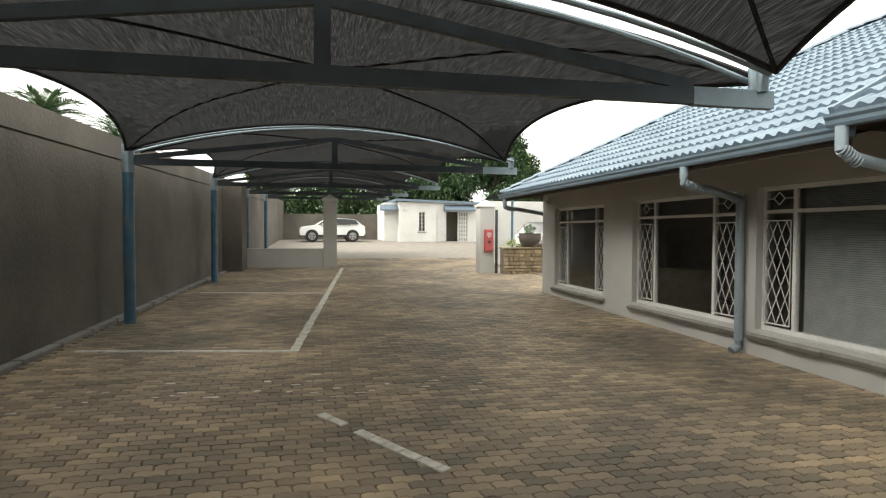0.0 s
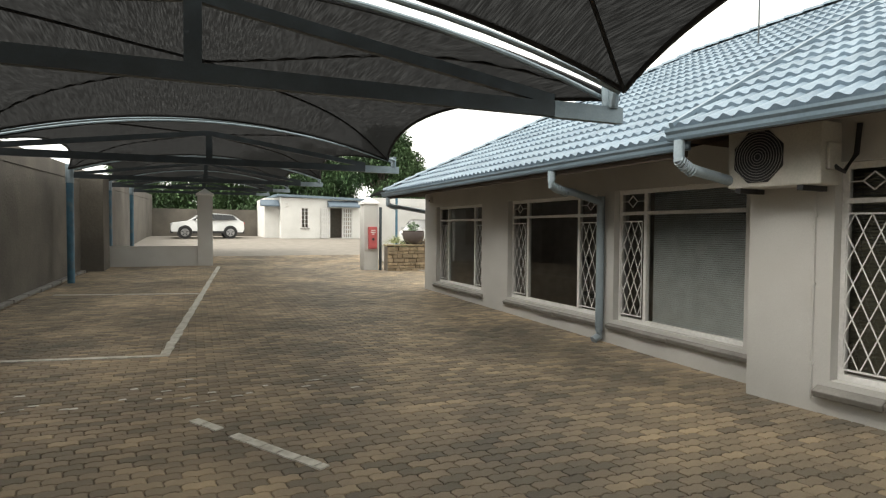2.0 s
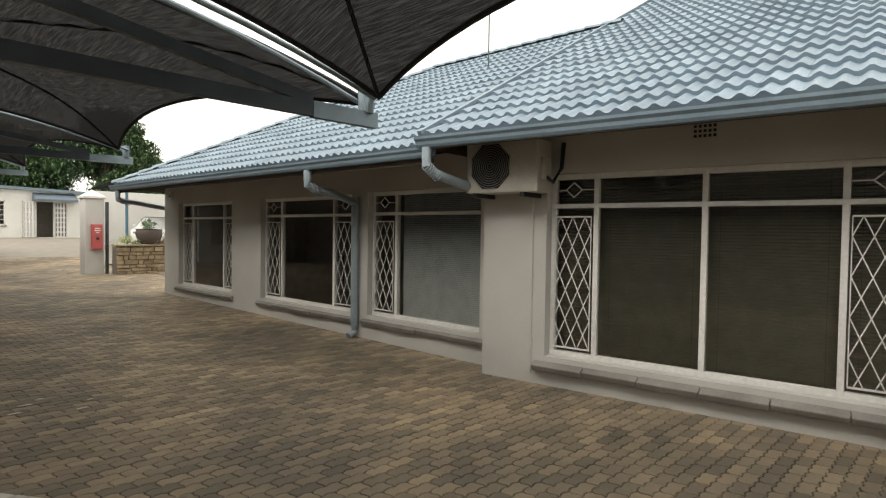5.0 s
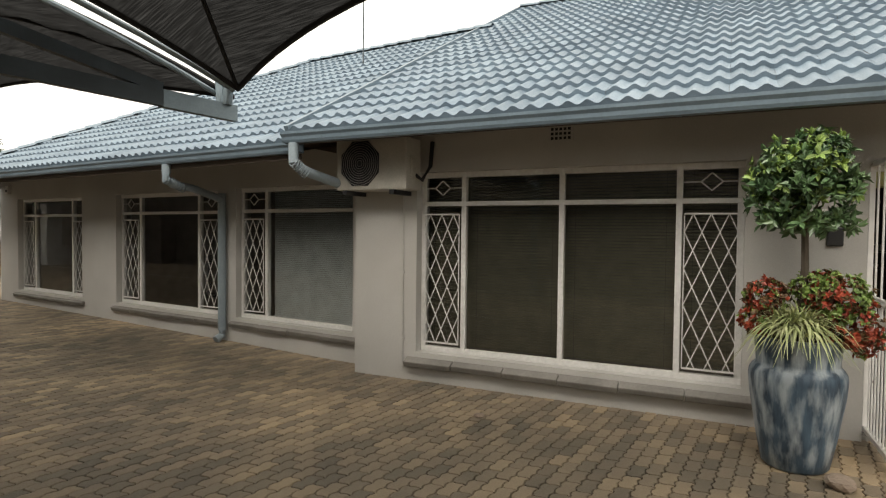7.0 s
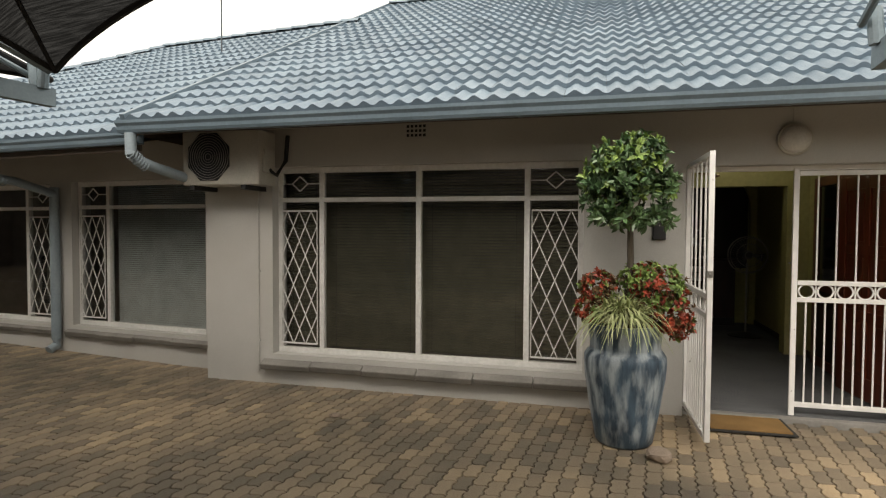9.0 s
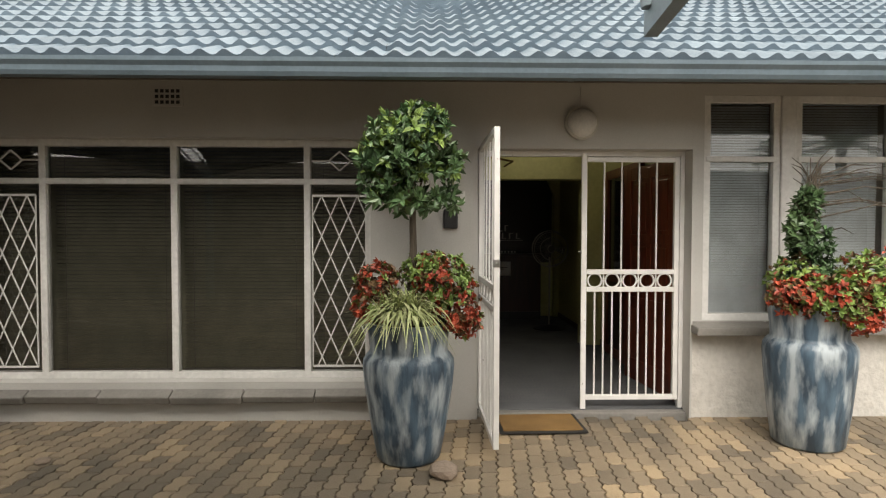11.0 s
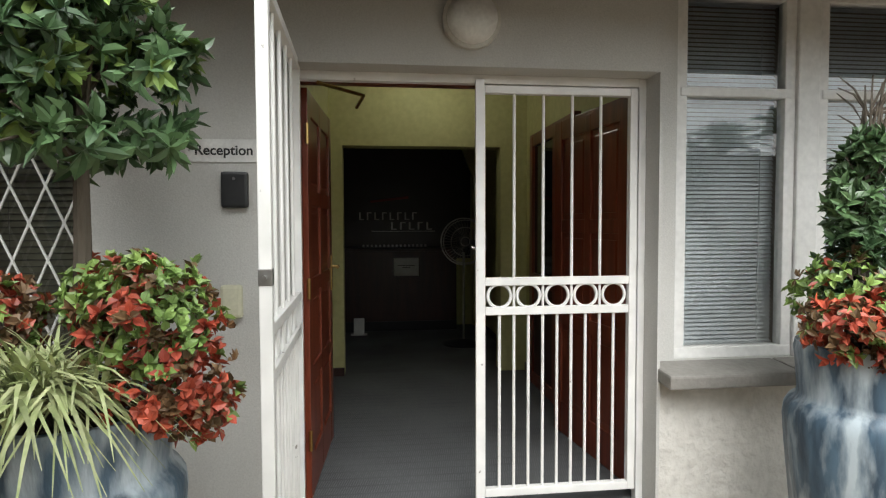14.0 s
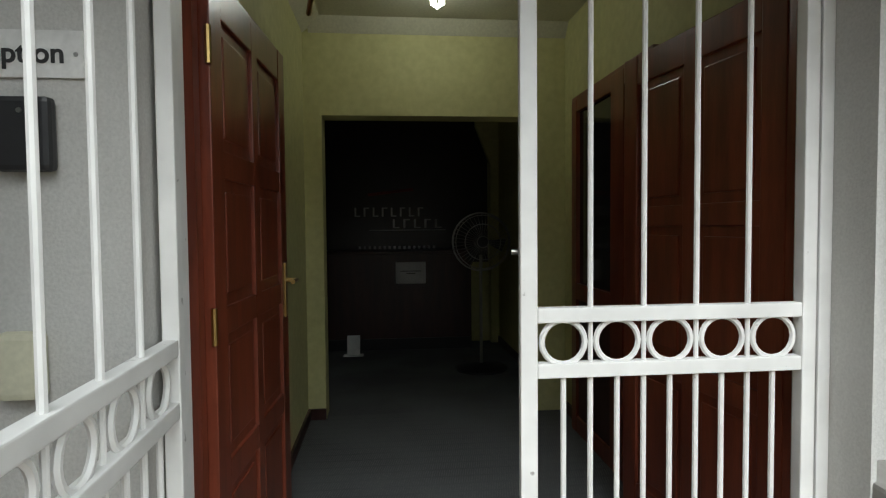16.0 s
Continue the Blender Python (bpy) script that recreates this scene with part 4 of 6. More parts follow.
def panel_door(name, m4, w, h, rows, cols, label, material, handle=True):
    """A framed door leaf: stiles, rails and sunk panels. x across from the hinge, z up."""
    t = thing(name, (0, 0, 0), label, "door", kind="structure")
    t.matrix_world = m4
    st = 0.10
    for x in (0, w - st):
        part("stile", Mesh().box(x, -0.022, 0, x + st, 0.022, h, 0.004), material, t)
    pw = (w - 2 * st - (cols - 1) * 0.07) / cols
    for c in range(1, cols):
        x = st + c * pw + (c - 1) * 0.07
        part("muntin", Mesh().box(x, -0.021, 0.02, x + 0.07, 0.021, h - 0.02, 0.004), material, t)
    ph = (h - 0.2 - 0.12 - (rows - 1) * 0.08) / rows
    zs = [0.2 + r * (ph + 0.08) for r in range(rows)]
    for z0, z1 in [(0, 0.2)] + [(z + ph, z + ph + (0.08 if i < rows - 1 else 0.12)) for i, z in enumerate(zs)]:
        part("rail", Mesh().box(st, -0.02, z0, w - st, 0.02, z1, 0.004), material, t)
    for z in zs:
        for c in range(cols):
            x = st + c * (pw + 0.07)
            q = Mesh()
            q.box(x - 0.002, -0.008, z - 0.002, x + pw + 0.002, 0.008, z + ph + 0.002)
            q.box(x + 0.035, -0.014, z + 0.035, x + pw - 0.035, 0.014, z + ph - 0.035, 0.006)
            part("panel", q, material, t)
    if handle:
        part("escutcheon", Mesh().box(w - 0.07, -0.03, 0.95, w - 0.035, 0.03, 1.17, 0.003), BRASS, t, "brass door plate")
        for s in (-1, 1):
            part("handle", Mesh().tube([(w - 0.052, s * 0.03, 1.10), (w - 0.052, s * 0.07, 1.10), (w - 0.15, s * 0.075, 1.10)], 0.009), BRASS, t, "brass lever handle")
    for z in (0.25, 1.0, 1.75):
        part("hinge", Mesh().tube([(-0.006, -0.02, z), (-0.006, -0.02, z + 0.1)], 0.009), BRASS, t)
    return t


panel_door("door_1", ASKEW @ pose(4.66, 0.34, 0.05, 0, 0, 87), 0.88, 2.02, 4, 2, "red-brown varnished panelled front door standing open", MAHOG)
panel_door("door_2", ASKEW @ pose(6.315, 0.32, 0.05, 0, 0, 97), 0.90, 2.02, 3, 2, "red-brown varnished door leaf against the wall", MAHOG, False)
db = Mesh(ASKEW)
db.box(4.60, 0.283, 0.04, 4.655, 0.33, 2.08)
db.box(6.297, 0.283, 0.04, 6.40, 0.32, 2.08)
db.box(4.60, 0.283, 2.08, 6.40, 0.34, 2.14)
setting("door_lining", db, MAHOG, "red-brown wooden door lining", "trim")
pt = thing("glazed_partition", (0, 0, 0), "dark red-brown wooden partition with glazed panels", "partition")
pt.matrix_world = ASKEW @ pose(6.36, 1.25, 0.045, 0, 0, 90)
for x in (0, 0.32, 0.40, 1.05):
    part("post", Mesh().box(x, -0.02, 0, x + 0.09, 0.03, 2.1, 0.004), MAHOG, pt)
for z in (0, 0.85, 2.02):
    part("rail", Mesh().box(0, -0.018, z, 1.14, 0.028, z + 0.1, 0.004), MAHOG, pt)
part("panel", Mesh().box(0.05, 0, 0.05, 1.1, 0.012, 0.9), DARKWOOD, pt)
for a, b in ((0.09, 0.32), (0.49, 1.05)):
    part("pane", Mesh().box(a, 0.0, 0.95, b, 0.006, 2.02), CARGLASS, pt)

# bare fluorescent fitting
lf = thing("ceiling_light", (0, 0, 0), "lit bare compact tube in a white ceiling fitting", "ceiling light")
lf.matrix_world = ASKEW @ pose(5.45, 2.1, 2.75)
part("fitting", Mesh().lathe([(0.06, -0.03), (0.06, 0)], 20), PAPER, lf)
smooth(part("tube", Mesh().tube([(-0.025, 0, -0.03), (-0.025, 0, -0.12), (0, 0, -0.135), (0.025, 0, -0.12), (0.025, 0, -0.03)], 0.016), TUBE, lf))

# dark back wall with company lettering, counter, fan
bp = thing("back_panel", (0, 0, 0), "black wall panel with silver lettering bars and red mark", "sign")
bp.matrix_world = ASKEW @ pose(4.6, 5.28, 0.05)
part("board", Mesh().box(-1.0, 0, 0.9, 1.69, 0.02, 2.65), BLACK, bp)
part("mark", Mesh().beam((0.35, -0.01, 1.66), (0.85, -0.01, 1.72), 0.006, 0.03), REDLOGO, bp, "dark red brush mark")
for x0, x1, z0, z1, n in ((0.20, 1.0, 1.42, 1.52, 8), (0.62, 1.21, 1.29, 1.39, 5)):
    q = Mesh()
    for k in range(n):
        a = x0 + (x1 - x0) * k / n
        wd = (x1 - x0) / n * 0.62
        q.box(a, -0.008, z0, a + wd * 0.3, 0, z1)
        q.box(a, -0.008, (z1 if k % 2 else z0) - (0.012 if k % 2 else 0), a + wd, 0, (z1 if k % 2 else z0) + (0 if k % 2 else 0.012))
    part("lettering_bars", q, SILVER, bp, "silver lettering shapes")
part("underline", Mesh().box(0.36, -0.006, 1.265, 1.21, 0, 1.272), SILVER, bp)
q = Mesh()
for k in range(16):
    q.box(0.24 + k * 0.055, -0.006, 1.06, 0.265 + k * 0.055, 0, 1.09)
part("small_print", q, SILVER, bp, kind="stuff")
ct = thing("reception_counter", (0, 0, 0), "dark red-brown reception counter", "counter")
ct.matrix_world = ASKEW @ pose(3.6, 4.95, 0.046)
part("front", Mesh().box(0, 0, 0, 2.45, 0.04, 1.02), DARKWOOD, ct)
part("counter_top", Mesh().box(-0.05, -0.06, 1.02, 2.5, 0.3, 1.06, 0.01), DARKWOOD, ct)
part("plinth", Mesh().box(0, -0.01, 0, 2.45, 0.0, 0.12), BLACK, ct)
pn = thing("paper_notice", (0, 0, 0), "white paper notice taped to the counter", "notice")
pn.matrix_world = ASKEW @ pose(5.40, 4.945, 0.75)
part("sheet", Mesh().box(-0.16, -0.003, 0, 0.16, 0, 0.23), PAPER, pn)
q = Mesh()
for z, w in ((0.13, 0.11), (0.105, 0.05)):
    q.box(-w, -0.0045, z, w, -0.003, z + 0.008)
part("print_bars", q, INK, pn)
cs = thing("card_stand", (0, 0, 0), "small white card stand on the carpet", "card stand")
cs.matrix_world = ASKEW @ pose(4.8, 4.7, 0.046, 0, 0, 0)
part("card", Mesh().beam((0, 0, 0), (0, 0.05, 0.2), 0.13, 0.004), PAPER, cs)
part("foot", Mesh().box(-0.1, -0.04, 0, 0.1, 0.06, 0.008), PAPER, cs)

fn = thing("pedestal_fan", (0, 0, 0), "black pedestal fan with round wire cage", "fan")
fn.matrix_world = ASKEW @ pose(6.0, 4.0, 0.046)
smooth(part("base", Mesh().lathe([(0.24, 0), (0.24, 0.02), (0.1, 0.05), (0.03, 0.06)], 24), BLACKP, fn))
part("pole", Mesh().tube([(0, 0, 0.05), (0, 0, 1.05)], 0.014), CHROME, fn)
part("motor", Mesh().tube([(0, 0.12, 1.17), (0, -0.05, 1.17)], 0.06, 16), BLACKP, fn)
q = Mesh()
for r, y in ((0.26, -0.06), (0.265, -0.03), (0.24, -0.1), (0.16, -0.125), (0.05, -0.13), (0.26, 0.0)):
    q.ring((0, y, 1.17), r, 0.004, (0, 1, 0), 32)
for k in range(40):
    a = k * math.tau / 40
    c, s = math.cos(a), math.sin(a)
    q.tube([(0.05 * c, -0.13, 1.17 + 0.05 * s), (0.17 * c, -0.122, 1.17 + 0.17 * s), (0.262 * c, -0.05, 1.17 + 0.262 * s)], 0.0018, 4, False)
part("cage", q, CHROME, fn, "round wire cage")
for k in range(3):
    q = Mesh()
    a = k * math.tau / 3
    pts = [(0.04, -0.2), (0.2, -0.45), (0.23, 0.1), (0.04, 0.35)]
    q.add([(r * math.cos(a + o), -0.06 + 0.03 * o, 1.17 + r * math.sin(a + o)) for r, o in pts], [(0, 1, 2, 3)])
    part("blade", q, BLACKP, fn)

dm = thing("doormat", (0, 0, 0), "brown coir doormat with black rubber edge", "doormat")
dm.matrix_world = ASKEW @ pose(5.08, -0.16, 0.012, 0, 0, 1.5)
part("rubber_border", Mesh().box(-0.32, -0.21, 0, 0.32, 0.21, 0.012, 0.004), RUBBER, dm)
part("coir", Mesh().box(-0.29, -0.18, 0.008, 0.29, 0.18, 0.022, 0.004), COIR, dm)


# ---- plants ----
def leaf(m, base, d, up, l, w, fold=0.25):
    """One leaf: a folded oval blade with a pointed, drooping tip."""
    d = d.normalized()
    s = d.cross(up)
    if s.length < 1e-3:
        s = d.cross(Vector((1, 0, 0)))
    s.normalize()
    n = s.cross(d)
    b = Vector(base)
    e, h = s * w / 2, n * w * fold
    m.v += [tuple(b), tuple(b + d * l * 0.28 + e * 0.86 + h), tuple(b + d * l * 0.62 + e * 0.9 + h), tuple(b + d * l - n * w * 0.15), tuple(b + d * l * 0.62 - e * 0.9 + h), tuple(b + d * l * 0.28 - e * 0.86 + h), tuple(b + d * l * 0.5)]
    k = len(m.v) - 7
    m.f += [(k, k + 1, k + 6), (k + 1, k + 2, k + 6), (k + 2, k + 3, k + 6), (k, k + 6, k + 5), (k + 6, k + 4, k + 5), (k + 6, k + 3, k + 4)]


def rnd_dir(bias=Vector((0, 0, 0))):
    v = Vector((random.gauss(0, 1), random.gauss(0, 1), random.gauss(0, 1))).normalized() + bias
    return v.normalized()


def bush(meshes, weights, c, r, n, l, w, squash=0.8, whorl=6, rough=0.2):
    """Whorls of leaves through a lumpy ball."""
    c = Vector(c)
    for _ in range(n):
        o = rnd_dir()
        rr = r * (0.55 + 0.5 * random.random() ** 0.5) * (1 + rough * noise.noise(o * 2.3 + c * 3))
        p = c + Vector((o.x * rr, o.y * rr, o.z * rr * squash))
        m = random.choices(meshes, weights)[0]
        axis = (o + Vector((0, 0, 0.5))).normalized()
        for k in range(whorl):
            d = (axis * 0.45 + rnd_dir() * 0.9)
            leaf(m, p, d, axis, l * random.uniform(0.7, 1.2), w * random.uniform(0.8, 1.2))


def pot_profile(H, rb, rs, rn, zs):
    return [(rb * 0.9, 0), (rb, 0.02), (rb + (rs - rb) * 0.45, zs * 0.35), (rs * 0.97, zs * 0.75), (rs, zs * 0.92), (rs * 0.985, zs * 0.98), (rs * 0.93, zs * 1.02), (rn * 1.02, zs * 1.05), (rn, zs * 1.08), (rn * 1.03, H * 0.9), (rn * 1.06, H * 0.97), (rn * 1.04, H), (rn * 0.95, H), (rn * 0.9, H * 0.9)]


random.seed(5)
p1 = thing("glazed_pot", (4.76, -0.73, 0.0), "tall blue-grey glazed pot beside the door", "plant pot")
smooth(part("pot", Mesh().lathe(pot_profile(0.88, 0.205, 0.295, 0.25, 0.66), 48), POT, p1), 60)
part("soil", Mesh().lathe([(0.0, 0.8), (0.22, 0.81)], 24), SOIL, p1)
tr = thing("standard_tree", (4.76, -0.75, 0.8), "clipped ball-headed standard tree with glossy leaves", "potted tree")
smooth(part("trunk", Mesh().tube([(0, 0, -0.02), (0.01, 0.01, 0.25), (0.0, -0.01, 0.55), (0.02, 0.0, 0.9), (0.03, 0, 1.1)], [0.03, 0.026, 0.024, 0.02, 0.012]), BARK, tr))
br = Mesh()
for k in range(14):
    d = rnd_dir(Vector((0, 0, 0.6)))
    br.tube([(0.01, 0, 0.75 + 0.02 * k), Vector((0.01, 0, 0.85 + 0.02 * k)) + d * 0.12, Vector((0.01, 0, 0.95)) + d * 0.3], [0.01, 0.007, 0.003], 5)
part("branches", br, BARK, tr)
c1, c2, c3 = Mesh(), Mesh(), Mesh()
for k in range(26):
    d = rnd_dir(Vector((0, 0, 0.15)))
    lump = Vector((0.02, 0.0, 1.13)) + Vector((d.x * 0.23, d.y * 0.23, d.z * 0.235))
    # the share of lighter green leaves rises towards the top of the crown
    bush([c1, c2], [0.8, 0.2 + 0.3 * max(0, d.z)], lump, random.uniform(0.085, 0.14), 26, 0.068, 0.031, 0.85, 7, 0.5)
for k in range(9):
    a = k * math.tau / 9 + 0.3
    bush([c1], [1], (0.21 * math.cos(a), 0.21 * math.sin(a), 0.87 + random.uniform(-0.05, 0.05)), 0.09, 10, 0.078, 0.034, 0.5, 6, 0.5)
part("crown", c1, LEAF, tr, "dark glossy green leaves")
part("new_growth", c2, LEAFBRIGHT, tr, "lighter green leaves, more of them towards the top", kind="stuff")


def nandina(at, blobs, label, l=0.042):
    t = thing("heavenly_bamboo", at, label, "shrub")
    a, b, c = Mesh(), Mesh(), Mesh()
    for (x, y, z, r, n, wr, wg, wo) in blobs:
        bush([a, b, c], [wr, wg, wo], (x, y, z), r, n, l, 0.024, 0.8, 6, 0.35)
    st = Mesh()
    for (x, y, z, r, *_) in blobs:
        for k in range(5):
            st.tube([(x * 0.3, y * 0.3, -0.05), (x + random.uniform(-r, r) * 0.5, y + random.uniform(-r, r) * 0.5, z)], 0.004, 5)
    part("stems", st, BARK, t)
    part("red_leaves", a, LEAFRED, t, "red leaves")
    part("green_leaves", b, LEAFBRIGHT, t, "green leaves")
    part("rusty_leaves", c, LEAFRUST, t, "rust-tinged leaves")
    return t


nandina((4.76, -0.75, 0.82), [(-0.02, -0.20, 0.33, 0.18, 240, 1.6, 4.5, 1.4), (-0.06, -0.28, 0.15, 0.15, 150, 5, 1.2, 2), (0.0, -0.36, 0.05, 0.1, 60, 5, 0.6, 2), (0.04, -0.08, 0.38, 0.15, 130, 1.6, 4.5, 1.4), (-0.04, 0.22, 0.33, 0.13, 150, 3, 1.2, 3.5), (-0.06, 0.25, 0.16, 0.12, 110, 3.5, 1, 3)], "red and green leaved shrub in the glazed pot", 0.037)


def grass_tuft(at, n, rad, length, label, material, seed):
    random.seed(seed)
    t = thing("grass_tuft", at, label, "ornamental grass")
    m = Mesh()
    for _ in range(n):
        a = random.uniform(0, math.tau)
        out = Vector((math.cos(a), math.sin(a), 0))
        L = length * random.uniform(0.6, 1.15)
        lean = random.uniform(0.25, 1.0)
        w = random.uniform(0.005, 0.010)
        s = out.cross(Vector((0, 0, 1)))
        b = Vector((random.gauss(0, rad), random.gauss(0, rad), 0))
        vs = []
        for k in range(6):
            q = k / 5
            h = L * (q * 0.75 - lean * 1.15 * q * q)
            p = b + out * L * lean * (0.25 * q + 0.65 * q ** 1.4) + Vector((0, 0, h))
            ww = w * (1 - q ** 2) + 0.0008
            vs += [p - s * ww, p + s * ww]
        m.add(vs, [(2 * k, 2 * k + 1, 2 * k + 3, 2 * k + 2) for k in range(5)])
    part("foliage", m, material, t, kind="stuff")
    return t


grass_tuft((4.61, -0.73, 0.93), 520, 0.055, 0.45, "variegated green and cream grass arching over the pot", BLADE, 7)

random.seed(9)
p2 = thing("glazed_pot", (5.24, -3.45, 0.0), "large blue-grey glazed pot below the window", "plant pot")
smooth(part("pot", Mesh().lathe(pot_profile(0.95, 0.225, 0.29, 0.24, 0.70), 48), POT, p2), 60)
part("soil", Mesh().lathe([(0.0, 0.88), (0.22, 0.89)], 24), SOIL, p2)
nandina((5.22, -3.52, 0.9), [(-0.12, 0.24, 0.12, 0.15, 130, 5, 1, 3), (-0.2, 0.02, 0.13, 0.18, 190, 2.2, 5, 2), (-0.15, -0.24, 0.2, 0.2, 210, 1.5, 6, 1.5), (0.08, -0.35, 0.28, 0.18, 150, 2, 3, 3), (0.05, 0.15, 0.24, 0.17, 120, 0.5, 5, 1.5), (-0.22, -0.12, 0.02, 0.14, 100, 5, 1.5, 2), (-0.1, -0.42, 0.1, 0.16, 120, 4, 3, 2)], "broad red and green leaved shrub filling the pot", 0.046)
cn = thing("upright_shrub", (5.30, -3.45, 0.9), "upright dark green shrub with bare twigs", "shrub")
a, b = Mesh(), Mesh()
for k in range(9):
    bush([a], [1], (random.uniform(-0.03, 0.03), random.uniform(-0.03, 0.03), 0.2 + k * 0.075), 0.17 - k * 0.013, 34, 0.06, 0.026, 0.8, 6)
part("leaves", a, LEAF, cn)
for k in range(10):
    b.tube([(0, 0, 0), (random.uniform(-0.03, 0.03), random.uniform(-0.06, 0.03), 0.6), (random.uniform(-0.06, 0.06), random.uniform(-0.1, 0.02), random.uniform(0.95, 1.08))], [0.012, 0.008, 0.003], 5)
for k in range(22):
    z = random.uniform(0.55, 0.95)
    a = random.uniform(0, math.tau)
    e = Vector((0.09 * math.cos(a), -0.03 + 0.13 * math.sin(a), z + random.uniform(0.1, 0.22)))
    b.tube([(0, -0.02, z), Vector((0, -0.02, z)).lerp(e, 0.5) + Vector((0, 0, 0.03)), e], [0.005, 0.004, 0.002], 5)
for k in range(13):
    z = random.uniform(0.5, 0.95)
    e = Vector((random.uniform(-0.15, 0.1), random.uniform(-0.75, -0.25), z + random.uniform(-0.08, 0.15)))
    b.tube([(0, -0.03, z), Vector((0, -0.15, z)).lerp(e, 0.5) + Vector((0, 0, 0.05)), e], [0.006, 0.004, 0.002], 5)
part("twig_growth", b, BARK, cn, "dry bare twigs", kind="stuff")


def stone(name, at, r, label, seed):
    random.seed(seed)
    bm = bmesh.new()
    bmesh.ops.create_icosphere(bm, subdivisions=2, radius=1)
    m = Mesh()
    for q in bm.verts:
        q.co *= 1 + 0.25 * noise.noise(q.co * 1.3 + Vector((seed, 0, 0)))
    bm.verts.index_update()
    m.add([(q.co.x * r[0], q.co.y * r[1], q.co.z * r[2] + r[2] * 0.8) for q in bm.verts], [[q.index for q in f.verts] for f in bm.faces])
    bm.free()
    ob = tagged(mesh_ob(name, m, PINKROCK), label, "stone")
    ob.location = at
    return ob


stone("stone", (4.48, -0.98, 0.0), (0.11, 0.09, 0.045), "pinkish stone lying against the pot", 3)
stone("stone", (4.46, 1.55, 0.0), (0.05, 0.05, 0.018), "small pale stone on the paving", 4)


# ---- shade net carports ----
def net_sheet(x0, x1, y0, y1, z, apex, arch, scoop):
    """A pyramid of netting on four corners: arched at both ends, scalloped along the sides."""
    n = 24
    m = Mesh()
    vs = []
    for j in range(n + 1):
        for i in range(n + 1):
            u, v = i / n, j / n
            a, b = 2 * u - 1, 2 * v - 1
            x = x0 + (x1 - x0) * u - scoop * a * (1 - b * b) * abs(a) ** 3
            y = y0 + (y1 - y0) * v - 0.10 * b * (1 - a * a) * abs(b) ** 3
            h = z(y)
            end = arch * (1 - a * a) * abs(b) ** 1.5
            side = 0.32 * (1 - b * b) * abs(a) ** 2
            vs.append((x, y, h + end + side + (apex - arch * 0.5) * (1 - max(abs(a), abs(b)) ** 1.15)))
    m.add(vs, [(j * (n + 1) + i, j * (n + 1) + i + 1, (j + 1) * (n + 1) + i + 1, (j + 1) * (n + 1) + i) for j in range(n) for i in range(n)])
    return m, vs, n


def deck(y):
    return 2.50 + (0.028 * max(0, y - 4))


BEAMS = [-3.1, 3.2, 9.75, 16.65, 23.0, 29.5]


def pole_x(y):
    return -2.86 + 0.022 * (y - 9.7)


def tip_x(y):
    return 3.27 if y < 5 else 3.62


for k, y in enumerate(BEAMS):
    if k == 0:
        xl, xr = pole_x(y), 4.05
        y = -2.05
    else:
        xl, xr = pole_x(y), tip_x(y)
    t = thing("carport_frame", (xl, y, G(y)), "dark steel cantilever carport truss on a blue pole", "carport frame", "carport frames")
    inv = t.matrix_world.inverted()
    z = deck(y)
    m = Mesh(inv)
    m.tube([(xl, y, G(y) - 0.02), (xl, y, z - 0.16)], 0.085, 20)
    smooth(part("pole", m, POLE, t, "teal-blue painted steel pole"))
    m = Mesh(inv)
    m.tube([(xl, y, z - 0.18), (xl, y, z + 0.28)], 0.095, 20)
    smooth(part("pole_sleeve", m, GALV, t, "pale grey steel sleeve"))
    for zz in (z - 0.13, z + 0.2):
        part("collar", Mesh(inv).ring((xl, y, zz), 0.1, 0.012, (0, 0, 1)), GALV, t)
    part("tie_beam", Mesh(inv).beam((xl, y, z), (xr, y, z), 0.06, 0.11), STEEL, t, "dark horizontal tie beam")
    xm = (xl + xr) / 2
    part("king_post", Mesh(inv).beam((xm, y, z + 0.056), (xm, y, z + 0.48), 0.10, 0.054), STEEL, t)
    part("rafter", Mesh(inv).beam((xl + 0.1, y, z + 0.06), (xm, y, z + 0.46), 0.05, 0.08), STEEL, t)
    part("rafter", Mesh(inv).beam((xm, y, z + 0.46), (xr - 0.62, y, z + 0.07), 0.05, 0.08), STEEL, t)
    part("beam_end", Mesh(inv).beam((xr - 0.62, y, z), (xr + 0.02, y, z), 0.068, 0.125), GALV, t, "pale grey steel beam end")
    for dy in (-0.09, 0.09):
        part("tip_post", Mesh(inv).tube([(xr - 0.08, y + dy * 0.4, z + 0.05), (xr - 0.08, y + dy * 0.6, z + 0.24)], 0.038, 10), GALV, t)
        m = Mesh(inv)
        m.tube([(xl + 0.05 + (xr - xl - 0.13) * i / 16, y + dy * 1.2, z + 0.16 + 0.50 * (1 - (2 * i / 16 - 1) ** 2)) for i in range(17)], 0.022, 8)
        smooth(part("arch_pipe", m, GALV, t, "pale arched edge pipe"))

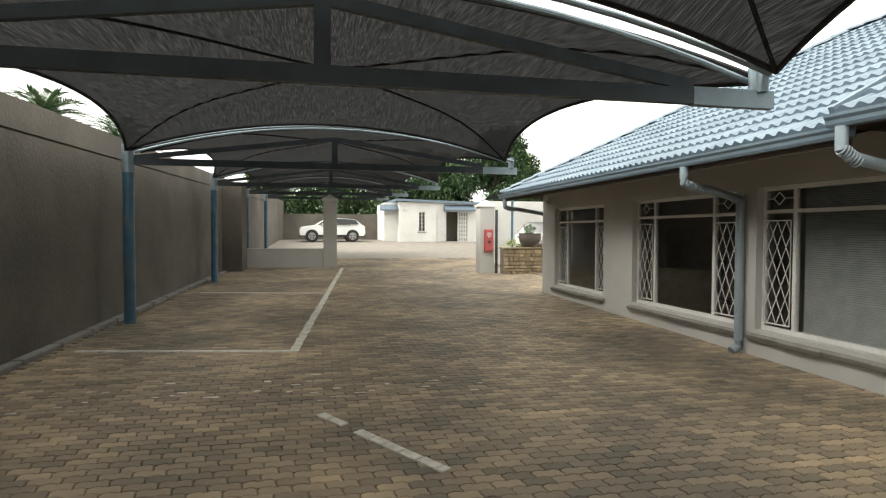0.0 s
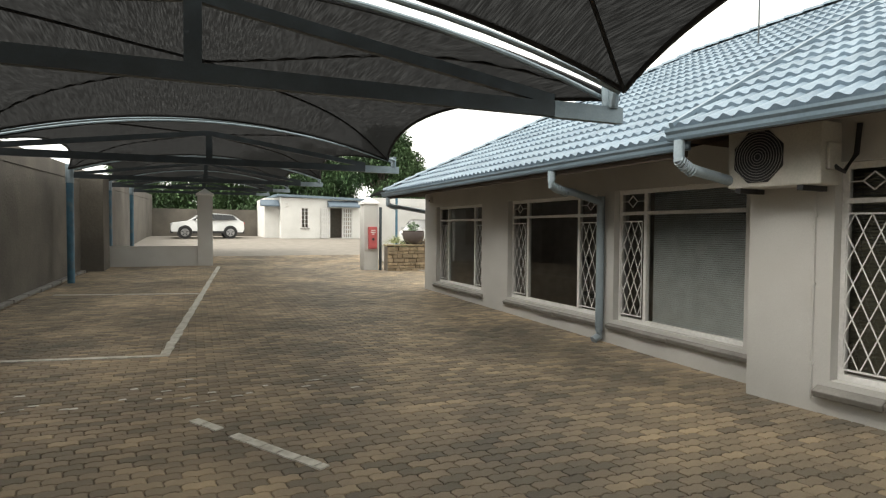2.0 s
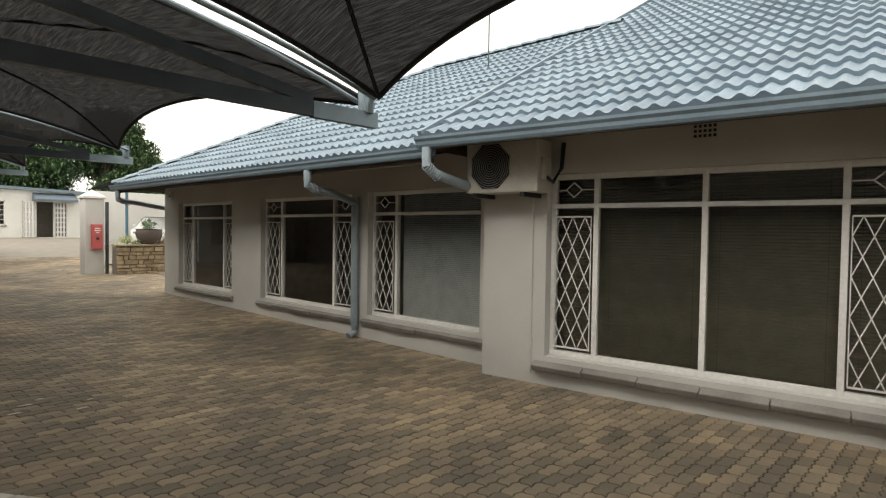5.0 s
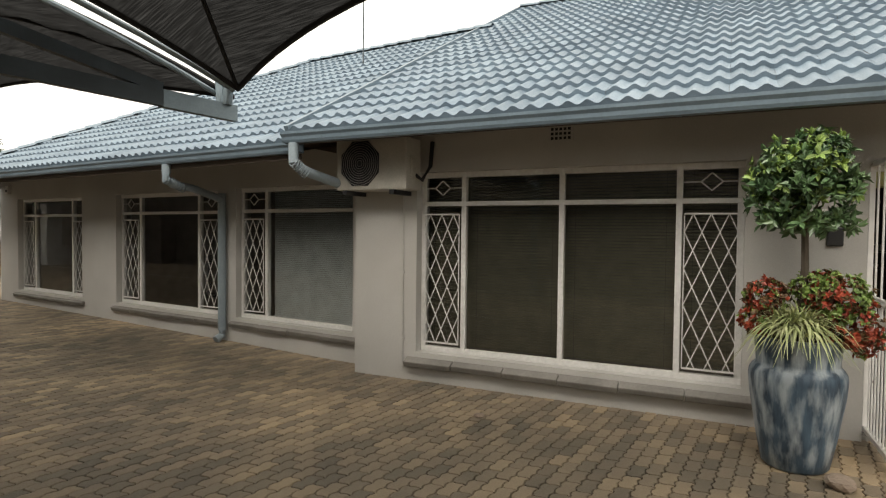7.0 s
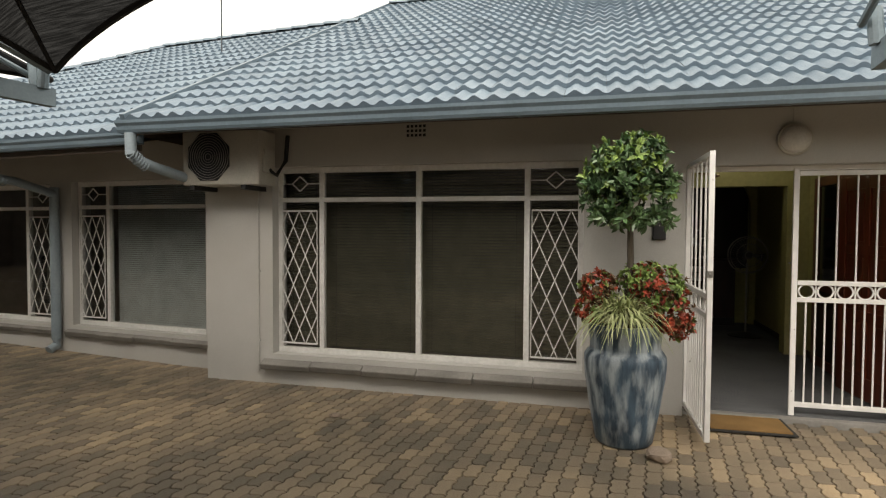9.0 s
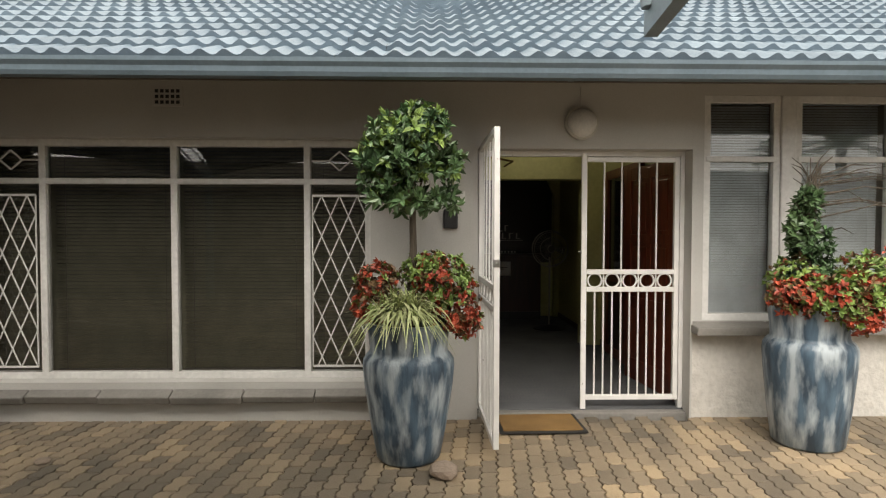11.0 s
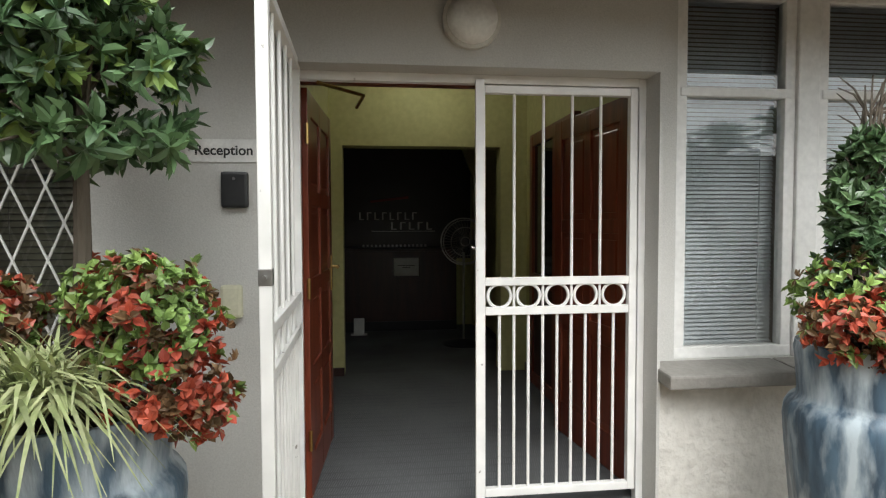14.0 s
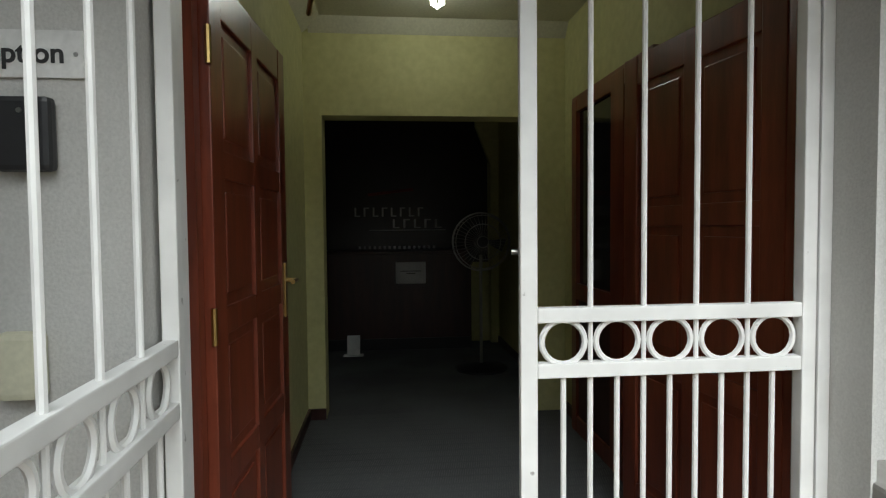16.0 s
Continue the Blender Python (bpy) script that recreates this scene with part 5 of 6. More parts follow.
for k in range(len(BEAMS) - 1):
    y0, y1 = BEAMS[k] + 0.14, BEAMS[k + 1] - 0.14
    if k == 0:
        y0 = -1.9
    xl = (pole_x(y0) + pole_x(y1)) / 2 + 0.08
    xr = (tip_x(y0) + tip_x(y1)) / 2 - 0.06
    m, vs, n = net_sheet(xl, xr, y0, y1, lambda yy: deck(yy) + 0.17, 0.95, 0.5, 0.42)
    t = thing("shade_net", (xl, y0, deck(y0)), "dark grey shade net stretched into a low pyramid", "shade net", "shade nets")
    inv = t.matrix_world.inverted()
    m.v = [tuple(inv @ Vector(p)) for p in m.v]
    smooth(part("net", m, NET, t), 12)
    row = n + 1
    rims = ([vs[i] for i in range(row)], [vs[n * row + i] for i in range(row)], [vs[j * row] for j in range(row)], [vs[j * row + n] for j in range(row)])
    for rim in rims:
        part("hem", Mesh(inv).tube(rim, 0.022, 6), NETHEM, t, "black hem rope")
    for a, b in ((0, 0), (n, 0), (0, n), (n, n)):
        pts = []
        for i in range(n // 2 + 1):
            ii = i if a == 0 else n - i
            jj = i if b == 0 else n - i
            p = vs[jj * row + ii]
            pts.append((p[0], p[1], p[2] - 0.012))
        part("hip_seam", Mesh(inv).tube(pts, 0.016, 5), NETHEM, t, "black hip seam")

# ---- painted parking lines ----
def painted(name, a, b, w, label, gap=0.012):
    t = thing(name, (a[0], a[1], G(a[1])), label, "parking line")
    inv = t.matrix_world.inverted()
    A, B = Vector((*a, 0)), Vector((*b, 0))
    L = (B - A).length
    d = (B - A) / L
    s = Vector((-d.y, d.x, 0))
    k = 0.0
    m = Mesh(inv)
    while k < L:
        q = min(k + random.uniform(0.16, 0.22), L)
        if random.random() > 0.02:
            j = random.uniform(-0.006, 0.006)
            w0 = w * random.uniform(0.8, 1.05)
            pts = [A + d * k + s * (j - w0 / 2), A + d * (q - gap) + s * (j - w0 / 2), A + d * (q - gap) + s * (j + w0 / 2), A + d * k + s * (j + w0 / 2)]
            z = [G(p.y) for p in pts]
            vv = [(p.x, p.y, zz + 0.009) for p, zz in zip(pts, z)] + [(p.x, p.y, zz - 0.004) for p, zz in zip(pts, z)]
            m.add(vv, [(0, 1, 2, 3), (0, 4, 5, 1), (1, 5, 6, 2), (2, 6, 7, 3), (3, 7, 4, 0)])
        k = q
    part("paint", m, LINE, t, kind="stuff")


random.seed(21)
painted("parking_line", (-0.2, 7.1), (0.95, 21.3), 0.12, "worn white painted line along the parking bays")
painted("parking_line", (-2.85, 7.6), (-0.2, 7.12), 0.10, "worn white painted line across the parking bays")
painted("parking_line", (-2.6, 14.0), (0.25, 13.4), 0.09, "worn white painted line across the far parking bay")
painted("parking_line", (0.12, 4.55), (0.92, 3.2), 0.085, "worn white painted diagonal line on the paving")
fk = Mesh()
for _ in range(34):
    x, y = random.uniform(-2.9, 1.7), 5.35 + random.gauss(0, 0.28)
    a = random.uniform(-0.4, 0.4)
    l, w = random.uniform(0.05, 0.13), random.uniform(0.025, 0.05)
    c, s = math.cos(a), math.sin(a)
    z = G(y) + 0.008
    fk.add([(x, y, z), (x + l * c, y + l * s * 0.4, z), (x + l * c * 0.8, y + w, z), (x + l * 0.1, y + w * 0.8, z)], [(0, 1, 2, 3)])
tagged(mesh_ob("paint_flecks", fk, LINE), "scattered worn white paint flecks on the paving", "paint flecks", kind="stuff")


# ---- gateway ----
def pillar(x0, x1, y, h, label):
    g = G(y)
    t = thing("gate_pillar", ((x0 + x1) / 2, y, g), label, "pillar", "gate pillars")
    w = (x1 - x0) / 2
    part("shaft", Mesh().box(-w, 0, -0.05, w, 2 * w, h - 0.2, 0.01), PLASTER, t)
    part("capping", Mesh().box(-w - 0.05, -0.05, h - 0.2, w + 0.05, 2 * w + 0.05, h - 0.13, 0.01), WHITE_PAINT, t)
    m = Mesh()
    m.add([(-w - 0.02, -0.02, h - 0.13), (w + 0.02, -0.02, h - 0.13), (w + 0.02, 2 * w + 0.02, h - 0.13), (-w - 0.02, 2 * w + 0.02, h - 0.13), (0, w, h + 0.06)], [(0, 1, 4), (1, 2, 4), (2, 3, 4), (3, 0, 4)])
    part("pyramid_top", m, WHITE_PAINT, t)
    return t


pillar(0.28, 0.78, 21.9, 2.7, "plastered pillar with pyramid cap at the low wall's end")
pillar(5.40, 5.90, 18.5, 2.42, "plastered gate pillar with pyramid cap and red box")
lw = Mesh()
lw.box(-2.9, 21.95, -0.1, 0.28, 22.15, 0.92, 0.01)
setting("low_wall", lw, PLASTER, "low plastered wall behind the parking bays", "wall")
fb = thing("fire_box", (5.68, 18.38, 0.9), "faded red metal box on the gate pillar", "wall box")
part("cabinet", Mesh().box(-0.14, -0.02, 0, 0.14, 0.12, 0.74, 0.02), REDBOX, fb)
part("door_panel", Mesh().box(-0.11, -0.028, 0.05, 0.11, -0.02, 0.69, 0.004), REDBOX, fb)
part("round_lock", Mesh().lathe([(0.045, 0), (0.045, 0.01), (0, 0.012)], 16), BLACKP, fb).matrix_local = pose(0, -0.03, 0.32, 90, 0, 0)
q = Mesh()
for z, w in ((0.6, 0.07), (0.54, 0.08), (0.48, 0.04)):
    q.box(-w, -0.031, z, w, -0.028, z + 0.03)
part("print_bars", q, PAPER, fb, "white print bars")
gp = Mesh()
gp.tube([(5.96, 18.45, G(18) - 0.05), (5.96, 18.45, 2.3)], 0.05, 12)
tagged(mesh_ob("gate_track_post", gp, STEEL), "dark steel post beside the gate pillar", "post")

# sandstone planter wall
random.seed(31)
rw = thing("stone_planter_wall", (6.08, 18.0, G(18.0)), "low sandstone planter wall of rough blocks", "stone wall")
part("core", Mesh().box(0, 0.06, -0.1, 3.4, 0.4, 0.84), MORTAR, rw)
z = -0.02
while z < 0.8:
    h = random.choice((0.1, 0.14, 0.18, 0.22))
    h = min(h, 0.86 - z)
    x = 0.0
    while x < 3.4:
        w = random.uniform(0.14, 0.4)
        part("stone_block", Mesh().box(x + 0.01, random.uniform(-0.03, 0.02), z + 0.008, min(x + w, 3.4) - 0.008, 0.12, z + h - 0.008, 0.015), ROCK, rw)
        x += w
    z += h
part("capping", Mesh().box(-0.02, -0.04, 0.84, 3.42, 0.42, 0.88, 0.01), ROCK, rw)
grass_tuft((6.4, 18.2, 1.09), 120, 0.06, 0.75, "green strap-leaved plant on the planter wall", BLADE, 41)
grass_tuft((7.9, 18.2, 1.06), 380, 0.16, 1.5, "tall dry ornamental grass on the planter wall", STRAW, 42)
bo = thing("clay_bowl", (7.05, 18.2, 1.065), "large dark clay bowl on the planter wall", "planter")
smooth(part("bowl", Mesh().lathe([(0.2, 0), (0.32, 0.1), (0.38, 0.3), (0.36, 0.42), (0.38, 0.45), (0.34, 0.45), (0.3, 0.35)], 28), TERRA, bo))
sp = thing("succulent", (7.05, 18.2, 1.5), "small dark plant in the clay bowl", "plant")
q = Mesh()
random.seed(3)
bush([q], [1], (0, 0, 0.1), 0.14, 40, 0.14, 0.03, 1.2, 5)
part("leaves", q, LEAF, sp)

# ---- white outbuilding ----
OY = 40.0
og = G(OY)
hs = thing("outbuilding", (5.58, OY, og), "white plastered outbuilding with a low mono-pitch roof", "building")
m = Mesh()
pierced(m, 0, 9.5, 0, 0.2, -0.3, 2.75, [(1.35, 1.85, 0.7, 2.1), (3.35, 4.2, 0.02, 2.1), (4.25, 4.9, 0.02, 2.1)])
m.box(0, 0.2, -0.3, 0.2, 6, 2.9)
m.box(9.3, 0.2, -0.3, 9.5, 6, 2.6)
m.box(-0.95, 0.9, -0.3, 0, 6, 2.75)
part("wall", m, WHITE_WALL, hs)
part("interior_wall", Mesh().box(0.3, 2.0, -0.2, 9.2, 2.1, 2.7), ROOMDARK, hs)
m = Mesh()
m.add([(-0.25, -0.3, 2.98), (9.7, -0.3, 2.70), (9.7, 6.2, 2.72), (-0.25, 6.2, 3.05), (-0.25, -0.3, 2.82), (9.7, -0.3, 2.54), (9.7, 6.2, 2.55), (-0.25, 6.2, 2.88)], [(0, 1, 2, 3), (0, 4, 5, 1), (7, 6, 5, 4), (0, 3, 7, 4), (1, 5, 6, 2)])
part("roof", m, GUTTER, hs, "blue-grey metal roof edge")
w1 = part("window", Mesh().box(1.35, 0.02, 0.7, 1.4, 0.08, 2.1).box(1.8, 0.02, 0.7, 1.85, 0.08, 2.1).box(1.35, 0.02, 0.7, 1.85, 0.08, 0.75).box(1.35, 0.02, 2.05, 1.85, 0.08, 2.1).box(1.58, 0.02, 0.7, 1.62, 0.08, 2.1), WHITE_PAINT, hs, "white multi-pane window")
for z in (1.0, 1.28, 1.56, 1.84):
    part("glazing_bar", Mesh().box(1.4, 0.025, z, 1.8, 0.07, z + 0.03), WHITE_PAINT, w1)
part("sill", Mesh().box(1.28, -0.06, 0.63, 1.92, 0.05, 0.69), SILL, hs)


def grid_gate(x0, x1, y, name):
    g = part(name, Mesh().box(x0, y, 0.02, x0 + 0.05, y + 0.04, 2.1).box(x1 - 0.05, y, 0.02, x1, y + 0.04, 2.1).box(x0, y, 2.05, x1, y + 0.04, 2.1).box(x0, y, 0.02, x1, y + 0.04, 0.08), WHITE_PAINT, hs, "white barred gate leaf")
    for i in range(1, 4):
        xx = x0 + (x1 - x0) * i / 4
        part("bar", Mesh().box(xx - 0.04, y + 0.005, 0.05, xx + 0.04, y + 0.03, 2.08), WHITE_PAINT, g)
    for i in range(1, 7):
        zz = 0.05 + 2.0 * i / 7
        part("crossbar", Mesh().box(x0, y, zz - 0.04, x1, y + 0.035, zz + 0.04), WHITE_PAINT, g)


grid_gate(2.65, 3.3, -0.08, "gate_leaf")
grid_gate(4.25, 4.9, 0.02, "gate_leaf")
for x0, x1, yy in ((3.15, 5.3, 0), (-1.25, -0.05, 0.9)):
    m = Mesh()
    m.add([(x0, yy, 2.62), (x1, yy, 2.62), (x1, yy - 0.7, 2.25), (x0, yy - 0.7, 2.25), (x0, yy - 0.7, 2.15), (x1, yy - 0.7, 2.15), (x0, yy, 2.15), (x1, yy, 2.15)], [(0, 1, 2, 3), (3, 2, 5, 4), (0, 3, 4, 6), (1, 7, 5, 2)])
    part("awning", m, AWNING, hs, "blue-grey awning")
part("lamp", Mesh().box(0.28, -0.08, 2.15, 0.5, 0.0, 2.4, 0.02), LAMPGLASS, hs)


# ---- cars ----
def car(at, rz, paint, label, scale=1.0):
    """A compact SUV, nose along -x, 4.4 m long."""
    t = thing("car", at, label, "car", rz=rz)
    side = [(-2.18, 0.42), (-2.2, 0.75), (-2.1, 0.98), (-1.2, 1.1), (-0.45, 1.55), (0.3, 1.6), (1.5, 1.52), (1.95, 1.15), (2.15, 1.05), (2.2, 0.6), (2.1, 0.38)]
    m = Mesh()
    k = len(side)
    vs = []
    for y in (-0.95, -0.88, 0.88, 0.95):
        inset = abs(y) > 0.9
        for x, z in side:
            hi = max(0, z - 1.0)
            yy = y * (1 - 0.28 * hi / 0.6) if z > 1.0 else y
            vs.append((x * (0.985 if inset else 1), yy, z if not inset else min(z, z * 0.99)))
    fs = [tuple(range(k)), tuple(range(3 * k, 4 * k))]
    for r in range(3):
        fs += [(r * k + i, r * k + (i + 1) % k, (r + 1) * k + (i + 1) % k, (r + 1) * k + i) for i in range(k)]
    m.add(vs, fs)
    smooth(part("body", m, paint, t), 30)
    for s in (-1, 1):
        g = Mesh()
        g.add([(-1.0, s * 0.925, 1.13), (1.75, s * 0.915, 1.18), (1.5, s * 0.765, 1.48), (0.3, s * 0.73, 1.545), (-0.4, s * 0.755, 1.5)], [(0, 1, 2, 3, 4)])
        part("side_window", g, CARGLASS, t)
        part("sill_trim", Mesh().box(-0.95, s * 0.93 - 0.03, 0.3, 0.95, s * 0.93 + 0.03, 0.46, 0.02), BLACKP, t)
        part("mirror", Mesh().box(-0.75, s * 1.0 - 0.09, 1.08, -0.6, s * 1.0 + 0.09, 1.22, 0.03), paint, t)
        part("headlight", Mesh().box(-2.19, s * 0.72 - 0.15, 0.8, -1.95, s * 0.72 + 0.15, 0.92, 0.03), RIM, t)
        part("tail_light", Mesh().box(2.02, s * 0.75 - 0.14, 0.9, 2.21, s * 0.75 + 0.14, 1.04, 0.03), REDBOX, t)
        for x in (-1.38, 1.32):
            part("wheel_arch", Mesh().tube([(x, s * 0.80, 0.38), (x, s * 0.957, 0.38)], 0.43, 24), BLACKP, t)
            w = part("wheel", Mesh().tube([(x, s * 0.75, 0.36), (x, s * 0.97, 0.36)], 0.36, 28), TYRE, t)
            part("rim", Mesh().tube([(x, s * 0.9, 0.36), (x, s * 0.978, 0.36)], 0.25, 20), RIM, w)
            sp = Mesh()
            for q in range(5):
                a = q * math.tau / 5 + 0.3
                sp.beam((x + 0.07 * math.cos(a), s * 0.981, 0.36 + 0.07 * math.sin(a)), (x + 0.22 * math.cos(a), s * 0.981, 0.36 + 0.22 * math.sin(a)), 0.004, 0.05)
            part("spokes", sp, BLACKP, w)
    g = Mesh()
    g.add([(-1.12, -0.84, 1.13), (-1.12, 0.84, 1.13), (-0.5, 0.7, 1.52), (-0.5, -0.7, 1.52)], [(0, 1, 2, 3)])
    part("windscreen", g, CARGLASS, t)
    g = Mesh()
    g.add([(1.97, -0.8, 1.16), (1.97, 0.8, 1.16), (1.6, 0.68, 1.5), (1.6, -0.68, 1.5)], [(0, 1, 2, 3)])
    part("rear_window", g, CARGLASS, t)
    m = Mesh()
    m.add([(-0.42, -0.70, 1.565), (-0.42, 0.70, 1.565), (0.3, 0.69, 1.612), (0.3, -0.69, 1.612), (1.5, 0.72, 1.532), (1.5, -0.72, 1.532), (1.72, 0.74, 1.50), (1.72, -0.74, 1.50)], [(0, 1, 2, 3), (3, 2, 4, 5), (5, 4, 6, 7)])
    part("roof_panel", m, BLACKP, t, "black roof panel")
    part("bumper", Mesh().box(-2.22, -0.85, 0.3, -2.05, 0.85, 0.5, 0.04), BLACKP, t)
    part("bumper", Mesh().box(2.02, -0.85, 0.3, 2.2, 0.85, 0.5, 0.04), BLACKP, t)
    return t


car((1.0, 40.6, G(40.6)), 3, CARWHITE, "white compact SUV parked under the far carport")
car((11.6, 29.0, G(29.0)), 62, CARWHITE, "white car parked behind the planter wall")
fw = Mesh()
fw.box(10, 33, -0.2, 30, 33.3, 3.4)
setting("white_wall_far", fw, WHITE_WALL, "white wall behind the parked car", "wall")
m, vs, n = net_sheet(9.0, 16.0, 26.0, 31.0, lambda yy: 3.3, 0.7, 0.3, 0.3)
t = thing("shade_net", (9, 26, 3.3), "dark shade net over the car behind the planter", "shade net", "shade nets")
m.v = [tuple(t.matrix_world.inverted() @ Vector(p)) for p in m.v]
part("net", m, NET, t)
for x in (9.1, 15.9):
    for y in (26.1, 30.9):
        part("post", Mesh(t.matrix_world.inverted()).tube([(x, y, 0.2), (x, y, 3.35)], 0.06, 10), POLE, t)


# ---- trees and palms ----
def tree(at, h, r, n, label, seed, low=0.35):
    random.seed(seed)
    t = thing("tree", at, label, "tree", "trees beyond the wall")
    trunk = Mesh()
    trunk.tube([(0, 0, -0.2), (0.1, 0.05, h * 0.25), (-0.1, 0.1, h * 0.5), (0.1, 0, h * 0.8)], [0.28, 0.22, 0.16, 0.05], 10)
    lobes = []
    for k in range(16):
        a = random.uniform(0, math.tau)
        q = random.uniform(low, 1.0)
        rr = r * (0.75 if q < 0.8 else 0.45) * random.uniform(0.4, 1)
        e = Vector((math.cos(a) * rr, math.sin(a) * rr, h * q * 0.92))
        lobes.append((e, r * random.uniform(0.34, 0.5)))
        trunk.tube([(0, 0, h * q * 0.55), Vector((0, 0, h * q * 0.7)).lerp(e, 0.5), e], [0.09, 0.06, 0.02], 6)
    smooth(part("trunk", trunk, BARK, t))
    c = Mesh()
    for e, lr in lobes:
        for _ in range(n // 9):
            o = rnd_dir()
            p = e + o * lr * (0.5 + 0.55 * random.random())
            for _k in range(3):
                leaf(c, p + rnd_dir() * 0.12, rnd_dir(Vector((0, 0, -0.2))), Vector((0, 0, 1)), random.uniform(0.22, 0.42), random.uniform(0.1, 0.18))
    part("crown", c, TREELEAF, t)


tree((14.5, 46.5, 0.9), 9.2, 3.6, 5200, "leafy green tree behind the outbuilding", 1)
tree((10.2, 50.0, 0.9), 7.2, 3.4, 3600, "dense dark tree behind the outbuilding", 2, 0.2)
tree((5.6, 51.0, 0.9), 6.4, 3.2, 3200, "dense dark tree beyond the far wall", 3, 0.2)
tree((1.0, 52.0, 0.9), 6.2, 3.2, 3000, "dense dark tree beyond the far wall", 4, 0.2)
tree((19.0, 52.0, 0.9), 7.0, 3.4, 3000, "green tree beyond the far wall", 6, 0.2)
tree((-4.0, 52.0, 0.9), 6.0, 3.2, 2600, "dense dark tree beyond the boundary wall", 7, 0.2)


def palm(at, h, label, seed, reach=1.0):
    random.seed(seed)
    t = thing("palm", at, label, "palm tree", "palms")
    smooth(part("trunk", Mesh().tube([(0, 0, 0), (0.02, 0, h * 0.5), (0, 0, h)], [0.2, 0.17, 0.16], 12), BARK, t))
    for k in range(22):
        a = k * 2.4
        el = 0.2 + 1.15 * (k / 22)
        L = random.uniform(0.9, 1.2) * reach
        q = Mesh()
        pts = []
        for i in range(8):
            s = i / 7 * L
            pts.append(Vector((math.cos(a) * s * math.cos(el), math.sin(a) * s * math.cos(el), h + s * math.sin(el) - 0.45 * s * s / reach)))
        q.tube(pts, [0.014 - 0.0016 * i for i in range(8)], 5)
        for i in range(1, 8):
            for w in (0, 0.5):
                p = pts[i - 1].lerp(pts[i], w)
                d = (pts[i] - pts[i - 1]).normalized()
                s = d.cross(Vector((0, 0, 1))).normalized()
                for sd in (-1, 1):
                    leaf(q, p, d * 0.8 + s * sd + Vector((0, 0, 0.15)), Vector((0, 0, 1)), 0.32 * reach, 0.035 * reach)
        part("frond", q, LEAF, t)


palm((-5.2, 12.6, 0), 3.75, "grey-green palm beyond the boundary wall", 2)
palm((-4.75, 15.6, 0), 3.8, "small palm beyond the boundary wall", 3)
palm((-8.0, -16.2, 0), 4.3, "tall palm beyond the yard's rear wall", 4, 1.5)
palm((-9.6, -15.2, 0), 4.0, "broad palm beyond the yard's rear wall", 5, 1.5)

# ---- roof tiles ----
bpy.context.view_layer.update()
up_b = Vector((1, 0, 0))
roof_face("tiles_b", (4.40, 12.95, 2.44), up_b, (0, -1, 0), PB, lambda s, q: q * math.cos(PB) < 4.75 and 0 <= s < 9.6 and s - 0.05 > q * math.cos(PB) - 0.2 and s < 9.25, roof_b, lambda s, q: s > 5.5 and q < 3)
roof_face("tiles_a", EA + Vector((0, 0, 0.0)), up_a, al_a, PA, lambda s, q: 0 <= s < 12.5 and q * math.cos(PA) < 6.9, roof_a, lambda s, q: 1 < s < 8 and q < 4)

# ---- brick pavers ----
PL, PW = 0.2, 0.1


def wave(x):
    """Zigzag of the long edges, repeating every half paver."""
    p = (x / (PL / 2)) % 1.0
    q = 1 - abs(2 * p - 1)
    return 0.010 * max(-1, min(1, (q - 0.5) * 3.2))


def paver_outline(shift=0.0):
    g = 0.0042
    xs = [0, PL * 0.1, PL * 0.17, PL * 0.33, PL * 0.42, PL * 0.58, PL * 0.67, PL * 0.83, PL * 0.92, PL]
    low = [(x, wave(x) + g) for x in xs]
    high = [(x, PW + wave(x) - g) for x in xs]
    end = lambda f: 0.007 * math.sin(f * math.tau)
    lo = [(min(max(x, g), PL - g), y) for x, y in low]
    hi = [(min(max(x, g), PL - g), y) for x, y in high]
    right = [(PL - g + end(f), PW * f + wave(0)) for f in (0.25, 0.75)]
    left = [(g + end(f), PW * f + wave(0)) for f in (0.75, 0.25)]
    return lo + right + hi[::-1] + left


ol = paver_outline()
kk = len(ol)
cx, cy = PL / 2, PW / 2
pv = [(x, y, -0.03) for x, y in ol] + [(x, y, -0.004) for x, y in ol] + [(cx + (x - cx) * 0.965, cy + (y - cy) * 0.94, 0.0) for x, y in ol]
pf = [(i, (i + 1) % kk, kk + (i + 1) % kk, kk + i) for i in range(kk)] + [(kk + i, kk + (i + 1) % kk, 2 * kk + (i + 1) % kk, 2 * kk + i) for i in range(kk)] + [tuple(range(2 * kk, 3 * kk))]
pme = bpy.data.meshes.new("paver")
pme.from_pydata(pv, [], pf)
pme.materials.append(PAVER)
paving = thing("pavement", (0, 0, 0), "brown and grey zigzag brick paving of the yard", "pavement", kind="structure")
random.seed(77)
PV = np.array(pv)
blocks, faces, made, base_n = [], [], 0, 0
